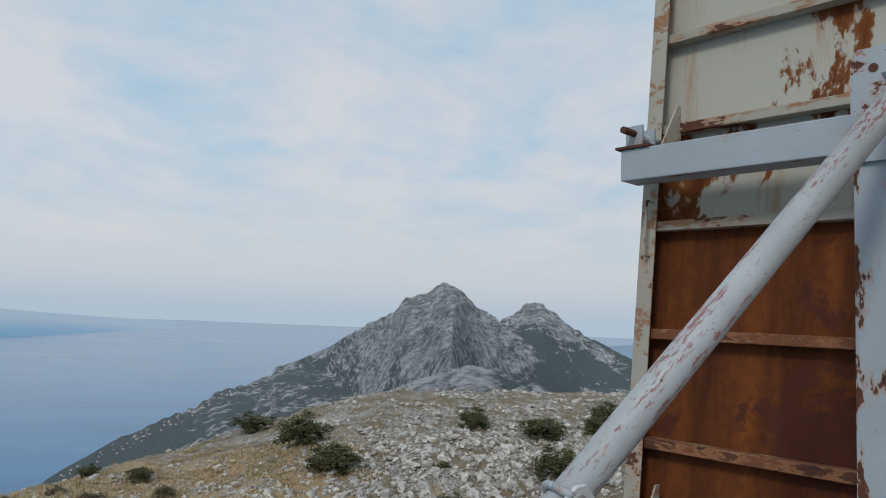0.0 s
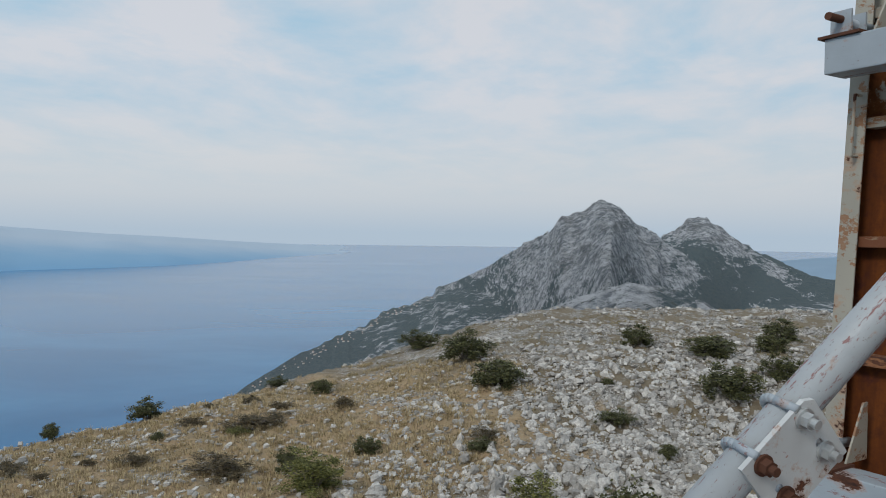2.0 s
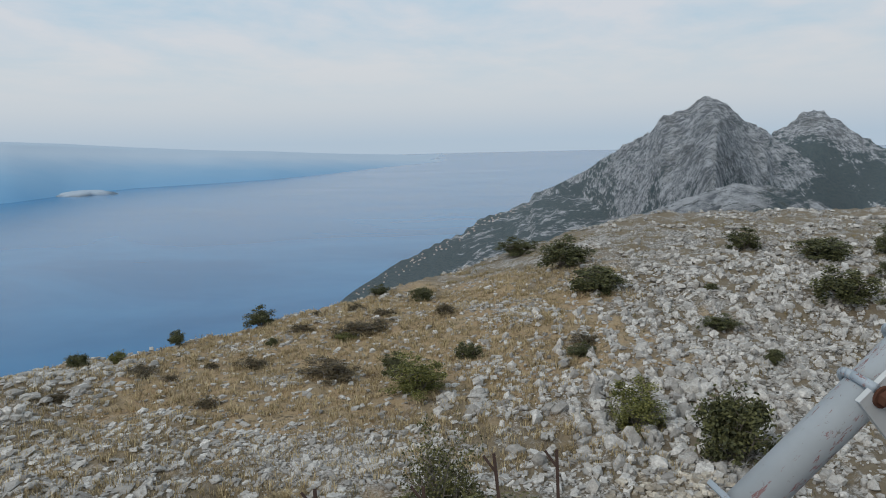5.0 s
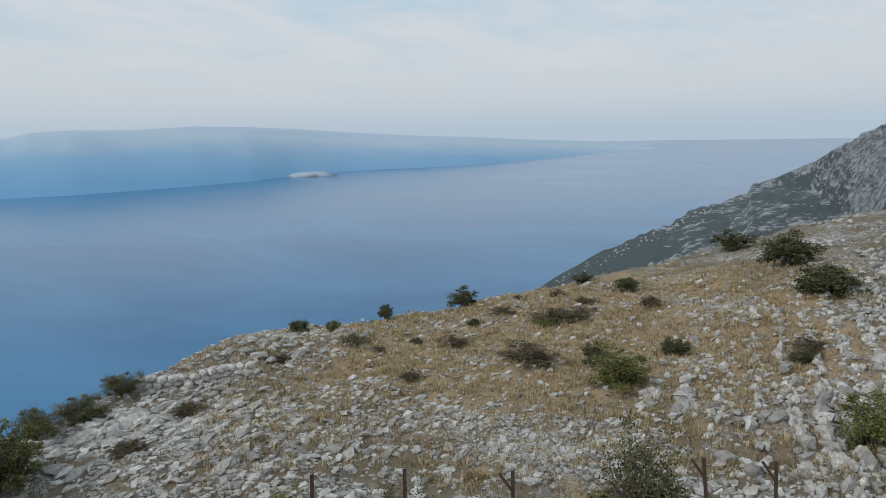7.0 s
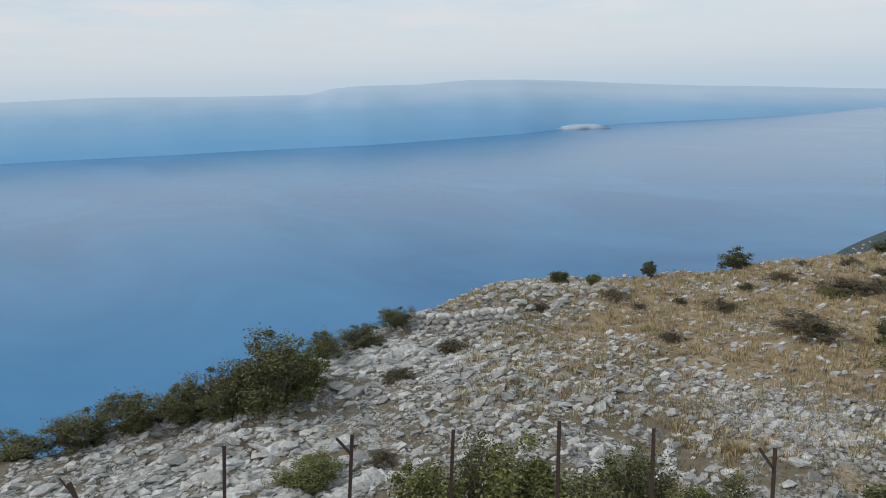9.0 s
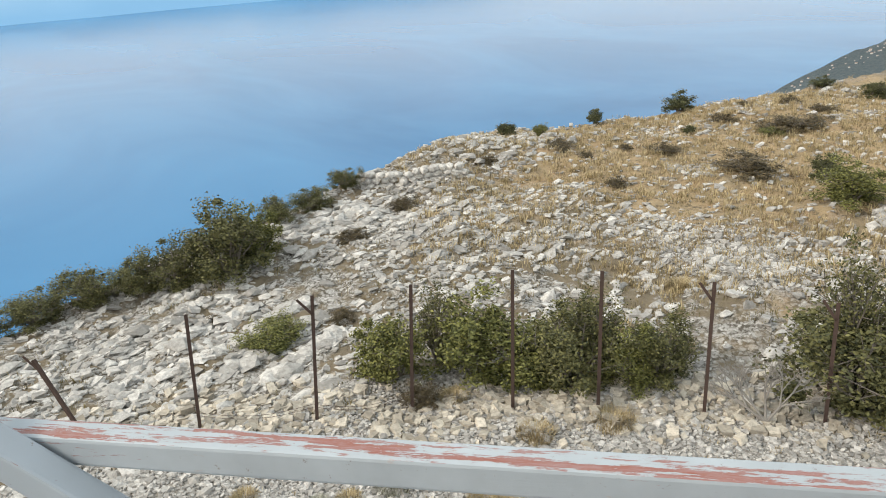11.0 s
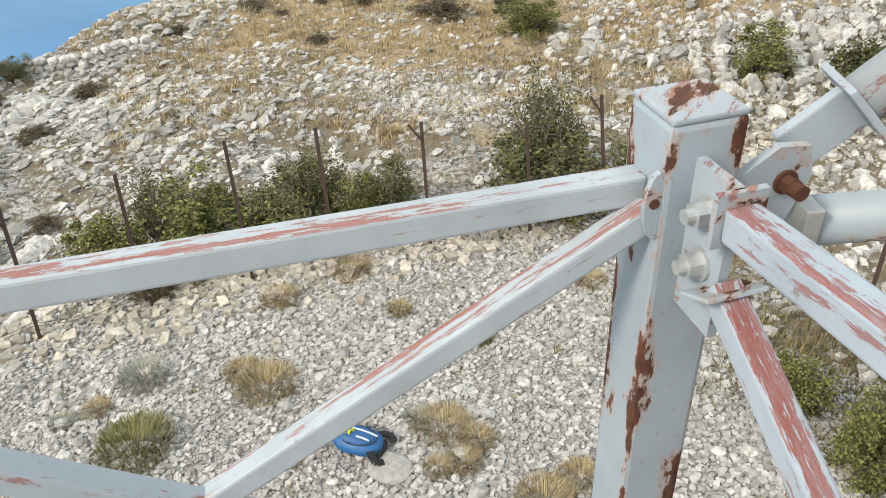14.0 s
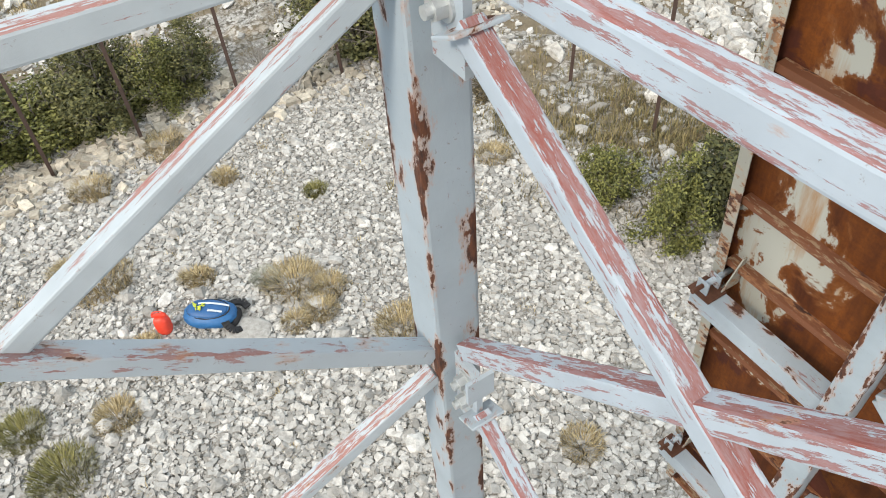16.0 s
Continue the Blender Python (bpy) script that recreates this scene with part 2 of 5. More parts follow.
def ground_material():
    m, nt, b = material("stony_ground", 0.9)
    co = place_of(nt)
    pebble = noise_of(nt, co, 9.0, 6, 0.75)
    grain = noise_of(nt, co, 40.0, 4, 0.7)
    patch = noise_of(nt, co, 0.35, 6, 0.65, None, 0.4)
    patch2 = noise_of(nt, co, 1.3, 7, 0.7)
    warp = mnode(nt, "ShaderNodeTexNoise", Scale=6.0, Detail=4.0)
    nt.links.new(co, warp.inputs["Vector"])
    bent = mnode(nt, "ShaderNodeVectorMath")
    bent.operation = "MULTIPLY_ADD"
    bent.inputs[1].default_value = (0.35, 0.35, 0.35)
    nt.links.new(warp.outputs["Color"], bent.inputs[0])
    nt.links.new(co, bent.inputs[2])
    v = mnode(nt, "ShaderNodeTexVoronoi", Scale=13.0)
    nt.links.new(bent.outputs[0], v.inputs["Vector"])
    stone = mixed(nt, v.outputs["Color"], (0.30, 0.285, 0.26), (0.60, 0.585, 0.555))
    stone = mixed(nt, ramp(nt, v.outputs["Distance"], [(0.35, 0.0), (0.75, 1.0)]), stone, (0.09, 0.078, 0.058))
    soil = mixed(nt, pebble, (0.085, 0.068, 0.042), (0.30, 0.24, 0.16))
    # dry grass field: straw in tussocks, earth and stones between
    tuft = noise_of(nt, co, 5.5, 7, 0.75, None, 0.5)
    blade = noise_of(nt, co, 60.0, 3, 0.7)
    grass = mixed(nt, blade, (0.235, 0.16, 0.08), (0.54, 0.41, 0.235))
    grass = mixed(nt, ramp(nt, patch2, [(0.46, 0.0), (0.66, 0.5)]), grass, (0.24, 0.135, 0.065))
    grass = mixed(nt, ramp(nt, tuft, [(0.38, 0.9), (0.48, 0.0)]), grass, (0.085, 0.06, 0.032))
    grass = mixed(nt, ramp(nt, pebble, [(0.60, 0.0), (0.64, 0.9)]), grass, (0.44, 0.42, 0.385))
    sep = nt.nodes.new("ShaderNodeSeparateXYZ")
    nt.links.new(co, sep.inputs[0])
    far = nt.nodes.new("ShaderNodeVectorMath")
    far.operation = "DISTANCE"
    far.inputs[1].default_value = (-10.5, 20.5, 0.0)
    nt.links.new(co, far.inputs[0])
    field = maths(nt, "SUBTRACT", 1.0, maths(nt, "DIVIDE", far.outputs["Value"], 10.5))
    field = maths(nt, "ADD", field, maths(nt, "MULTIPLY", maths(nt, "SUBTRACT", patch, 0.5), 2.2))
    field = ramp(nt, field, [(0.02, 0.0), (0.3, 1.0)])
    bare = ramp(nt, maths(nt, "ADD", maths(nt, "MULTIPLY", patch, 0.4), maths(nt, "MULTIPLY", patch2, 0.6)), [(0.48, 0.0), (0.54, 1.0)])
    col = mixed(nt, bare, soil, stone)
    col = mixed(nt, maths(nt, "MULTIPLY", field, ramp(nt, patch2, [(0.33, 0.35), (0.5, 0.95)])), col, grass)
    yard = nt.nodes.new("ShaderNodeVectorMath")
    yard.operation = "LENGTH"
    nt.links.new(co, yard.inputs[0])
    grit = mnode(nt, "ShaderNodeTexVoronoi", Scale=34.0)
    nt.links.new(bent.outputs[0], grit.inputs["Vector"])
    gravel = mixed(nt, grit.outputs["Color"], (0.30, 0.29, 0.27), (0.58, 0.565, 0.535))
    gravel = mixed(nt, ramp(nt, grit.outputs["Distance"], [(0.4, 0.0), (0.8, 1.0)]), gravel, (0.17, 0.155, 0.13))
    inside = maths(nt, "ADD", maths(nt, "DIVIDE", maths(nt, "ADD", yard.outputs["Value"], maths(nt, "MAXIMUM", sep.outputs["X"], -1.5)), 17.0), maths(nt, "MULTIPLY", patch2, 0.25))
    col = mixed(nt, ramp(nt, inside, [(0.50, 1.0), (0.56, 0.0)]), col, gravel)
    # the mountain: beds of grey limestone broken by ledges, scrub in the joints, woods in the hollows
    bed = noise_of(nt, co, 0.05, 9, 0.78, (0.7, 0.30, 3.2), 0.6)
    knob = noise_of(nt, co, 0.16, 8, 0.8, (1, 0.5, 1.4), 0.3)
    scrub2 = noise_of(nt, co, 0.011, 6, 0.65, (1, 0.35, 1.4), 0.7)
    # distance haze is mixed into the rock and wood colours as a bluish tint
    hazy_lime = mixed(nt, ramp(nt, knob, [(0.43, 0.0), (0.56, 1.0)]), (0.18, 0.20, 0.225), (0.62, 0.64, 0.665))
    hazy_lime = mixed(nt, ramp(nt, bed, [(0.40, 0.75), (0.52, 0.0)]), hazy_lime, (0.14, 0.15, 0.155))
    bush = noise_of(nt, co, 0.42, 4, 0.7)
    hazy_wood = mixed(nt, ramp(nt, bush, [(0.4, 0.0), (0.62, 1.0)]), (0.06, 0.095, 0.11), (0.15, 0.19, 0.195))
    low = maths(nt, "MULTIPLY", maths(nt, "ADD", sep.outputs["Z"], 40.0), 0.0012)
    # the second summit is wooded below a slanting rib of bare rock
    rib = maths(nt, "ABSOLUTE", maths(nt, "SUBTRACT", maths(nt, "ADD", maths(nt, "DIVIDE", sep.outputs["X"], 900.0), maths(nt, "MULTIPLY", sep.outputs["Z"], 0.0014)), 0.162))
    second = ramp(nt, maths(nt, "DIVIDE", sep.outputs["X"], 200.0), [(0.30, 0.0), (0.40, 1.0)])
    low = maths(nt, "SUBTRACT", low, maths(nt, "MULTIPLY", second, ramp(nt, rib, [(0.012, 0.0), (0.03, 0.075)])))
    dots = maths(nt, "ADD", maths(nt, "ADD", maths(nt, "MULTIPLY", knob, 0.25), maths(nt, "MULTIPLY", bed, 0.35)), maths(nt, "MULTIPLY", scrub2, 0.4))
    hill = mixed(nt, ramp(nt, maths(nt, "ADD", dots, low), [(0.486, 0.0), (0.503, 1.0)]), hazy_wood, hazy_lime)
    hill = mixed(nt, ramp(nt, bush, [(0.575, 0.0), (0.605, 0.85)]), hill, (0.075, 0.092, 0.085))
    rad = nt.nodes.new("ShaderNodeVectorMath")
    rad.operation = "LENGTH"
    nt.links.new(co, rad.inputs[0])
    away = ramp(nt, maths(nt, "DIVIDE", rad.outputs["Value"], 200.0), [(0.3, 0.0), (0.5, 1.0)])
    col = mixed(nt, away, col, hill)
    nt.links.new(col, b.inputs["Base Color"])
    near = maths(nt, "MULTIPLY", maths(nt, "ADD", pebble, maths(nt, "MULTIPLY", grain, 0.4)), 0.06)
    wide = maths(nt, "MULTIPLY", maths(nt, "ADD", maths(nt, "MULTIPLY", bed, 0.8), knob), maths(nt, "MULTIPLY", away, 7.0))
    bump(nt, b, maths(nt, "ADD", near, wide), 0.9, 1.0)
    return m


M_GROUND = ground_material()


def stone_material(name, dark, light, weathered=0.0):
    m, nt, b = material(name, 0.9)
    co = place_of(nt)
    isl = nt.nodes.new("ShaderNodeNewGeometry").outputs["Random Per Island"]
    n = noise_of(nt, co, 14, 8, 0.75)
    col = mixed(nt, isl, dark, light)
    col = mixed(nt, ramp(nt, n, [(0.38, 0.0), (0.58, 1.0)]), mixed(nt, 0.5, col, (0.13, 0.12, 0.105)), col)
    if weathered:
        lichen = noise_of(nt, co, 2.6, 7, 0.72)
        col = mixed(nt, ramp(nt, lichen, [(0.50, 0.0), (0.62, weathered)]), col, (0.20, 0.195, 0.185))
    nt.links.new(col, b.inputs["Base Color"])
    bump(nt, b, n, 0.6, 0.025)
    return m


M_STONE = stone_material("white_limestone", (0.27, 0.26, 0.24), (0.62, 0.60, 0.565))
M_CREAM = stone_material("cream_limestone", (0.30, 0.265, 0.21), (0.66, 0.60, 0.50))
M_CRAG = stone_material("weathered_limestone", (0.29, 0.278, 0.255), (0.68, 0.66, 0.62), 0.45)


def leaf_material(name, dark, light):
    m, nt, b = material(name, 0.75)
    isl = nt.nodes.new("ShaderNodeNewGeometry").outputs["Random Per Island"]
    col = mixed(nt, isl, dark, light)
    nt.links.new(col, b.inputs["Base Color"])
    return m


M_LEAF = leaf_material("dark_green_leaves", (0.022, 0.028, 0.010), (0.125, 0.128, 0.046))
M_LEAF_OLIVE = leaf_material("olive_leaves", (0.026, 0.031, 0.010), (0.165, 0.158, 0.055))
M_LEAF_LIGHT = leaf_material("light_green_leaves", (0.035, 0.042, 0.010), (0.235, 0.235, 0.065))
M_LEAF_BROWN = leaf_material("brownish_leaves", (0.03, 0.025, 0.013), (0.155, 0.115, 0.055))
M_GRASS = leaf_material("dry_grass", (0.19, 0.14, 0.07), (0.58, 0.475, 0.28))
M_GRASS_GREEN = leaf_material("olive_grass", (0.10, 0.10, 0.03), (0.30, 0.27, 0.10))
M_GRASS_MIX = leaf_material("mixed_dry_herbs", (0.07, 0.065, 0.025), (0.34, 0.27, 0.13))
M_GRASS_SILVER = leaf_material("silvery_herb", (0.22, 0.22, 0.17), (0.48, 0.48, 0.40))
M_DEAD = plain("bleached_wood", (0.235, 0.22, 0.20), 0.9, 0, 0.3, 25)
M_BLUE = plain("blue_nylon", (0.010, 0.10, 0.26), 0.55, 0, 0.25, 30)
M_BLUE_DARK = plain("dark_blue_nylon", (0.01, 0.08, 0.22), 0.55, 0, 0.25, 30)
M_BLACK = plain("black_padding", (0.012, 0.012, 0.014), 0.8, 0, 0.3, 40)
M_SILVER = plain("grey_webbing", (0.5, 0.55, 0.6), 0.6, 0, 0.2, 40)
M_YELLOW = plain("yellow_green_cord", (0.5, 0.55, 0.05), 0.6, 0, 0.3, 60)
M_RED = plain("orange_red_fabric", (0.65, 0.05, 0.025), 0.5, 0, 0.2, 25)
M_TWIG = plain("grey_twigs", (0.16, 0.14, 0.12), 0.9, 0, 0.3, 20)


def sea_material():
    m, nt, b = material("sea_water", 0.08)
    co = place_of(nt)
    n = noise_of(nt, co, 0.0035, 4, 0.55, (1, 2.0, 1), 0.8)
    col = mixed(nt, ramp(nt, n, [(0.35, 0.0), (0.65, 1.0)]), (0.026, 0.135, 0.288), (0.052, 0.20, 0.38))
    b.inputs["Specular IOR Level"].default_value = 0.33
    b.inputs["IOR"].default_value = 1.2
    b.inputs["Specular Tint"].default_value = (0.70, 0.92, 1.0, 1)
    nt.links.new(col, b.inputs["Base Color"])
    nt.links.new(ramp(nt, n, [(0.3, 0.14), (0.7, 0.18)]), b.inputs["Roughness"])
    return m


M_SEA = sea_material()


def island_material():
    m, nt, b = material("haze_tinted_island", 1.0)
    co = place_of(nt)
    sp = nt.nodes.new("ShaderNodeSeparateXYZ")
    nt.links.new(co, sp.inputs[0])
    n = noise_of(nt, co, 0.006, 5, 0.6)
    # haze is put into the colour: blue at the shore, paler with height and distance
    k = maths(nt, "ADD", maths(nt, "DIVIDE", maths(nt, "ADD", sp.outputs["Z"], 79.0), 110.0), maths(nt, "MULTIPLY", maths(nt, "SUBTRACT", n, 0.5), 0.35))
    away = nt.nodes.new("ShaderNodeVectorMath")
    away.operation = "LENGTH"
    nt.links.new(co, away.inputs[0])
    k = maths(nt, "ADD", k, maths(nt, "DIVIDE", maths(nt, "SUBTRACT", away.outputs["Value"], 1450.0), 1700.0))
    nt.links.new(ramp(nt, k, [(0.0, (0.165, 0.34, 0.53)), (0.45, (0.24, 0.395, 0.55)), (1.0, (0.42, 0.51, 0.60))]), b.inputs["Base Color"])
    b.inputs["Specular IOR Level"].default_value = 0.0
    return m


M_ISLAND = island_material()
M_PALE = plain("pale_far_shore", (0.35, 0.43, 0.51), 1.0, 0, 0.15, 0.05)
# the ridge's blue is aerial haze held in its base colour
M_FARHILL = plain("haze_blue_far_hill", (0.22, 0.32, 0.42), 1.0, 0, 0.12, 0.006)
M_HOUSE = plain("pale_house_wall", (0.62, 0.60, 0.57), 0.9, 0, 0.1, 1.0)
M_ROOF = plain("pale_tile_roof", (0.40, 0.29, 0.24), 0.9, 0, 0.15, 1.0)


# ---- mesh helpers ----
def mesh_object(name, bm, mat, smooth=False):
    me = bpy.data.meshes.new(name)
    bm.normal_update()
    bm.to_mesh(me)
    bm.free()
    me.materials.append(mat)
    if smooth:
        for p in me.polygons:
            p.use_smooth = True
    return new(name, me)


def part(name, bm, mat, parent, label="", smooth=False):
    ob = mesh_object(name, bm, mat, smooth)
    ob.parent = parent
    if label:
        ob["label"] = label
    return ob


def thing(name, at, label, category, group="", turn=0.0):
    ob = new(name)
    ob.empty_display_size = 0.1
    ob.matrix_world = pose(*at, 0, 0, turn)
    return tagged(ob, label, category, group)


def beam(bm, a, b, w, h, up=(0, 0, 1), bevel=0.004):
    """A box-section bar from a to b, w wide across and h high along up."""
    a, b = Vector(a), Vector(b)
    d = (b - a).normalized()
    side = d.cross(Vector(up)).normalized()
    top = side.cross(d).normalized()
    vs = []
    made = bmesh.ops.create_cube(bm, size=1.0)["verts"]
    rot = Matrix((side, d, top)).transposed().to_4x4()
    m = Matrix.Translation((a + b) / 2) @ rot @ Matrix.Diagonal((w, (b - a).length, h, 1))
    bmesh.ops.transform(bm, matrix=m, verts=made)
    if bevel:
        edges = list({e for v in made for e in v.link_edges})
        bmesh.ops.bevel(bm, geom=edges, offset=bevel, segments=2, affect="EDGES", profile=0.6)
    return bm


def pipe(bm, a, b, r, sides=24, r2=None, caps=True):
    a, b = Vector(a), Vector(b)
    d = b - a
    m = Matrix.Translation((a + b) / 2) @ d.to_track_quat("Z", "Y").to_matrix().to_4x4()
    bmesh.ops.create_cone(bm, cap_ends=caps, segments=sides, radius1=r, radius2=r if r2 is None else r2, depth=d.length, matrix=m)
    return bm


def flat_plate(bm, outline, thick, m=Matrix()):
    """A plate of given outline in its own xz plane, thick along y."""
    low = [bm.verts.new(m @ Vector((x, -thick / 2, z))) for x, z in outline]
    high = [bm.verts.new(m @ Vector((x, thick / 2, z))) for x, z in outline]
    n = len(outline)
    bm.faces.new(low)
    bm.faces.new(high[::-1])
    for i in range(n):
        bm.faces.new((low[i], high[i], high[(i + 1) % n], low[(i + 1) % n]))
    bmesh.ops.recalc_face_normals(bm, faces=bm.faces[:])
    return bm


def hexbolt(bm, at, axis, r=0.014, head=0.014, shank=0.0, shank_r=None):
    at, axis = Vector(at), Vector(axis).normalized()
    pipe(bm, at, at + axis * 0.004, r * 1.35, 16)
    pipe(bm, at + axis * 0.004, at + axis * (0.004 + head), r, 6)
    if shank:
        pipe(bm, at, at + axis * (head + shank), shank_r or r * 0.55, 12)
    return bm


# ---- the lie of the land ----
SEA = -79.0


def smooth(a, b, v):
    t = np.clip((v - a) / (b - a), 0, 1)
    return t * t * (3 - 2 * t)


def plateau_edge(y):
    """How far west the summit plateau reaches at each y."""
    return np.interp(y, (-40, 0, 10, 16, 21, 27, 37, 45, 60), (-11, -14.6, -16.2, -16.6, -14.9, -12.6, -9.8, -4.5, 10))


def coast(az):
    return np.interp(az, (-180, 5, 9.5, 10.4, 12.1, 12.5, 13.4, 14.0, 16.2, 16.7, 17.2, 17.6, 19.4, 21.6, 22.5, 24.4, 26.6, 30, 60, 100, 180), (1600, 1500, 1420, 1300, 1180, 1010, 960, 890, 810, 755, 720, 680, 625, 545, 530, 470, 418, 330, 200, 160, 150))


def crest_a(az):
    el = np.interp(az, (-30, -8, -4.8, -4.4, -2.9, -1.5, -0.9, -0.3, 0.2, 1.0, 1.9, 2.7, 3.0, 3.5, 6.0, 8.7, 12.3, 16), (-24, -2.6, -0.5, 0.05, 0.86, 1.95, 2.3, 2.36, 2.2, 1.7, 1.42, 1.3, 0.9, 0.1, -1.15, -2.7, -4.3, -12))
    r = np.interp(az, (-30, 3, 6, 12.5, 16), (620, 600, 720, 1150, 1200))
    return el, r


def crest_b(az):
    el = np.interp(az, (-40, -20, -14.6, -11.1, -9.2, -7.9, -7.4, -6.6, -5.6, -4.7, -2), (-5, -3.6, -2.55, -1.1, 0.3, 1.2, 1.3, 1.12, 0.35, 0.0, -14))
    return el, 900.0 + 0 * az


def height(x, y):
    x, y = np.asarray(x, float), np.asarray(y, float)
    r = np.hypot(x, y)
    az = np.degrees(np.arctan2(-x, y))
    top = 1.5 * smooth(9, 32, y) * smooth(-12, -2, x) - 0.25 * smooth(-6, -16, x) * smooth(8, 0, y)
    top = top + 0.55 * np.exp(-((x + 16) ** 2 + (y - 12.5) ** 2) / 5.0)
    over = plateau_edge(y) - x
    drop = np.where(over > 0, 0.75 * over + 0.25 * np.minimum(over, 2.0) ** 2 * 0.3, 0.0)
    far = np.maximum(0, y - 47 - 0.25 * x) * 0.6
    east = np.maximum(0, x - 14) * 0.5 + np.maximum(0, -18 - y) * 0.4
    plat = top - drop - far - east
    # stony knoll between the summit and the mountain
    kn = 6 + np.tan(np.radians(np.interp(az, (-40, -14, -12.9, -9.7, -7.5, -4.5, -2.4, 0.2, 3.5, 6.5, 9.0, 14.3, 17), (-8, -6.5, -6.2, -5.6, -4.7, -3.8, -3.65, -4.6, -5.9, -6.3, -7.7, -8.6, -40)))) * 170
    knoll = kn - 0.12 * np.abs(r - 170) - 0.0012 * (r - 170) ** 2
    # main mountain
    el, rc = crest_a(az)
    zc = 6 + np.tan(np.radians(el)) * rc
    slope = 0.085 + 0.018 * np.abs(az + 1)
    ma = np.where(r < rc, zc - slope * (rc - r), zc - 0.6 * (r - rc))
    el, rc = crest_b(az)
    zc = 6 + np.tan(np.radians(el)) * rc
    mb = np.where(r < rc, zc - 0.22 * (rc - r), zc - 0.6 * (r - rc))
    rc = coast(az) * (1 + 0.012 * np.sin(az * 7.3 + 1) * smooth(24, 18, az))
    shelf = np.where(r < rc, np.minimum(SEA + 0.035 * (rc - r), -55), SEA - 0.06 * (r - rc))
    shelf = np.maximum(shelf, SEA - 25)
    return np.maximum.reduce([plat, knoll, ma, mb, shelf])


def rough_height(x, y, z=None):
    """Land height with its unevenness, one place at a time."""
    z = float(height(x, y)) if z is None else z
    r = math.hypot(x, y)
    if r < 70:
        pad = min(1.0, max(0.0, (r - 7.0) / 2.5))
        z += pad * 0.22 * noise.fractal((x * 0.3, y * 0.3, 0.0), 1.0, 2.0, 3)
        ledge = noise.ridged_multi_fractal((x * 0.42, y * 0.42, 3.0), 1.0, 2.2, 4, 1.0, 2.0) - 1.1
        z += pad * 0.16 * max(0.0, ledge)
        z += (0.02 + 0.03 * pad) * noise.noise((x * 2.1, y * 2.1, 1.0))
        rocky = min(1.0, max(0.0, (x + 5.5) / 3.0)) * min(1.0, max(0.0, (y - 10.0) / 3.0)) + 0.6 * min(1.0, max(0.0, (-9.0 - x) / 2.0)) * min(1.0, max(0.0, (12.0 - y) / 3.0))
        if rocky > 0:
            z += rocky * (0.16 * max(0.0, noise.ridged_multi_fractal((x * 0.8, y * 0.8, 9.0), 0.9, 2.3, 5, 1.0, 2.0) - 0.85) + 0.05 * noise.noise((x * 4.5, y * 4.5, 2.0)))
    elif z > SEA - 2:
        a = min(1.0, (r - 70) / 150)
        n = noise.ridged_multi_fractal((x * 0.013, y * 0.006, 0.0), 0.9, 2.1, 5, 1.0, 2.0) - 1.0
        f = noise.ridged_multi_fractal((x * 0.06, y * 0.014, 5.0), 0.8, 2.1, 4, 1.0, 2.0) - 1.0
        g = noise.ridged_multi_fractal((x * 0.11, y * 0.05, z * 0.09), 0.7, 2.2, 4, 1.0, 2.0) - 1.0
        k = min(1.0, max(0.0, (z - SEA - 26) / 45))
        z += a * k * (3.6 * n + 1.8 * f + 1.7 * g) * min(1.0, r / 420)
    return z


def land():
    azs = np.concatenate([np.arange(-34, -15, 0.28), np.arange(-15, 27, 0.15), np.arange(27, 104, 0.28), np.arange(104, 326, 6.0)])
    rs = [0.6]
    while rs[-1] < 4900:
        q = rs[-1]
        rs.append(q * (1.08 if q < 2.5 else 1.016 if q < 62 else 1.009 if q < 1250 else 1.3))
    rs[-1] = 4900
    cols, rows = len(azs), len(rs)
    th, q = np.meshgrid(np.radians(azs), rs)
    xs, ys = (-np.sin(th) * q).ravel(), (np.cos(th) * q).ravel()
    zs = height(xs, ys)
    verts = [(0.0, 0.0, 0.0)] + [(x, y, rough_height(x, y, z)) for x, y, z in zip(xs.tolist(), ys.tolist(), zs.tolist())]
    faces = [(0, 1 + j, 1 + (j + 1) % cols) for j in range(cols)]
    for i in range(rows - 1):
        s = 1 + i * cols
        for j in range(cols):
            k = (j + 1) % cols
            faces.append((s + j, s + cols + j, s + cols + k, s + k))
    me = bpy.data.meshes.new("ground")
    me.from_pydata(verts, [], faces)
    me.materials.append(M_GROUND)
    me.polygons.foreach_set("use_smooth", [True] * len(me.polygons))
    return tagged(new("ground", me), "pale limestone summit ground with dry grass and grey mountains beyond", "ground", kind="structure")


ground = land()

bm = bmesh.new()
bmesh.ops.create_circle(bm, cap_ends=True, segments=96, radius=4950)
sea = mesh_object("water", bm, M_SEA)
sea.location = (0, 0, SEA)
tagged(sea, "calm blue sea under pale haze", "sea", kind="structure")


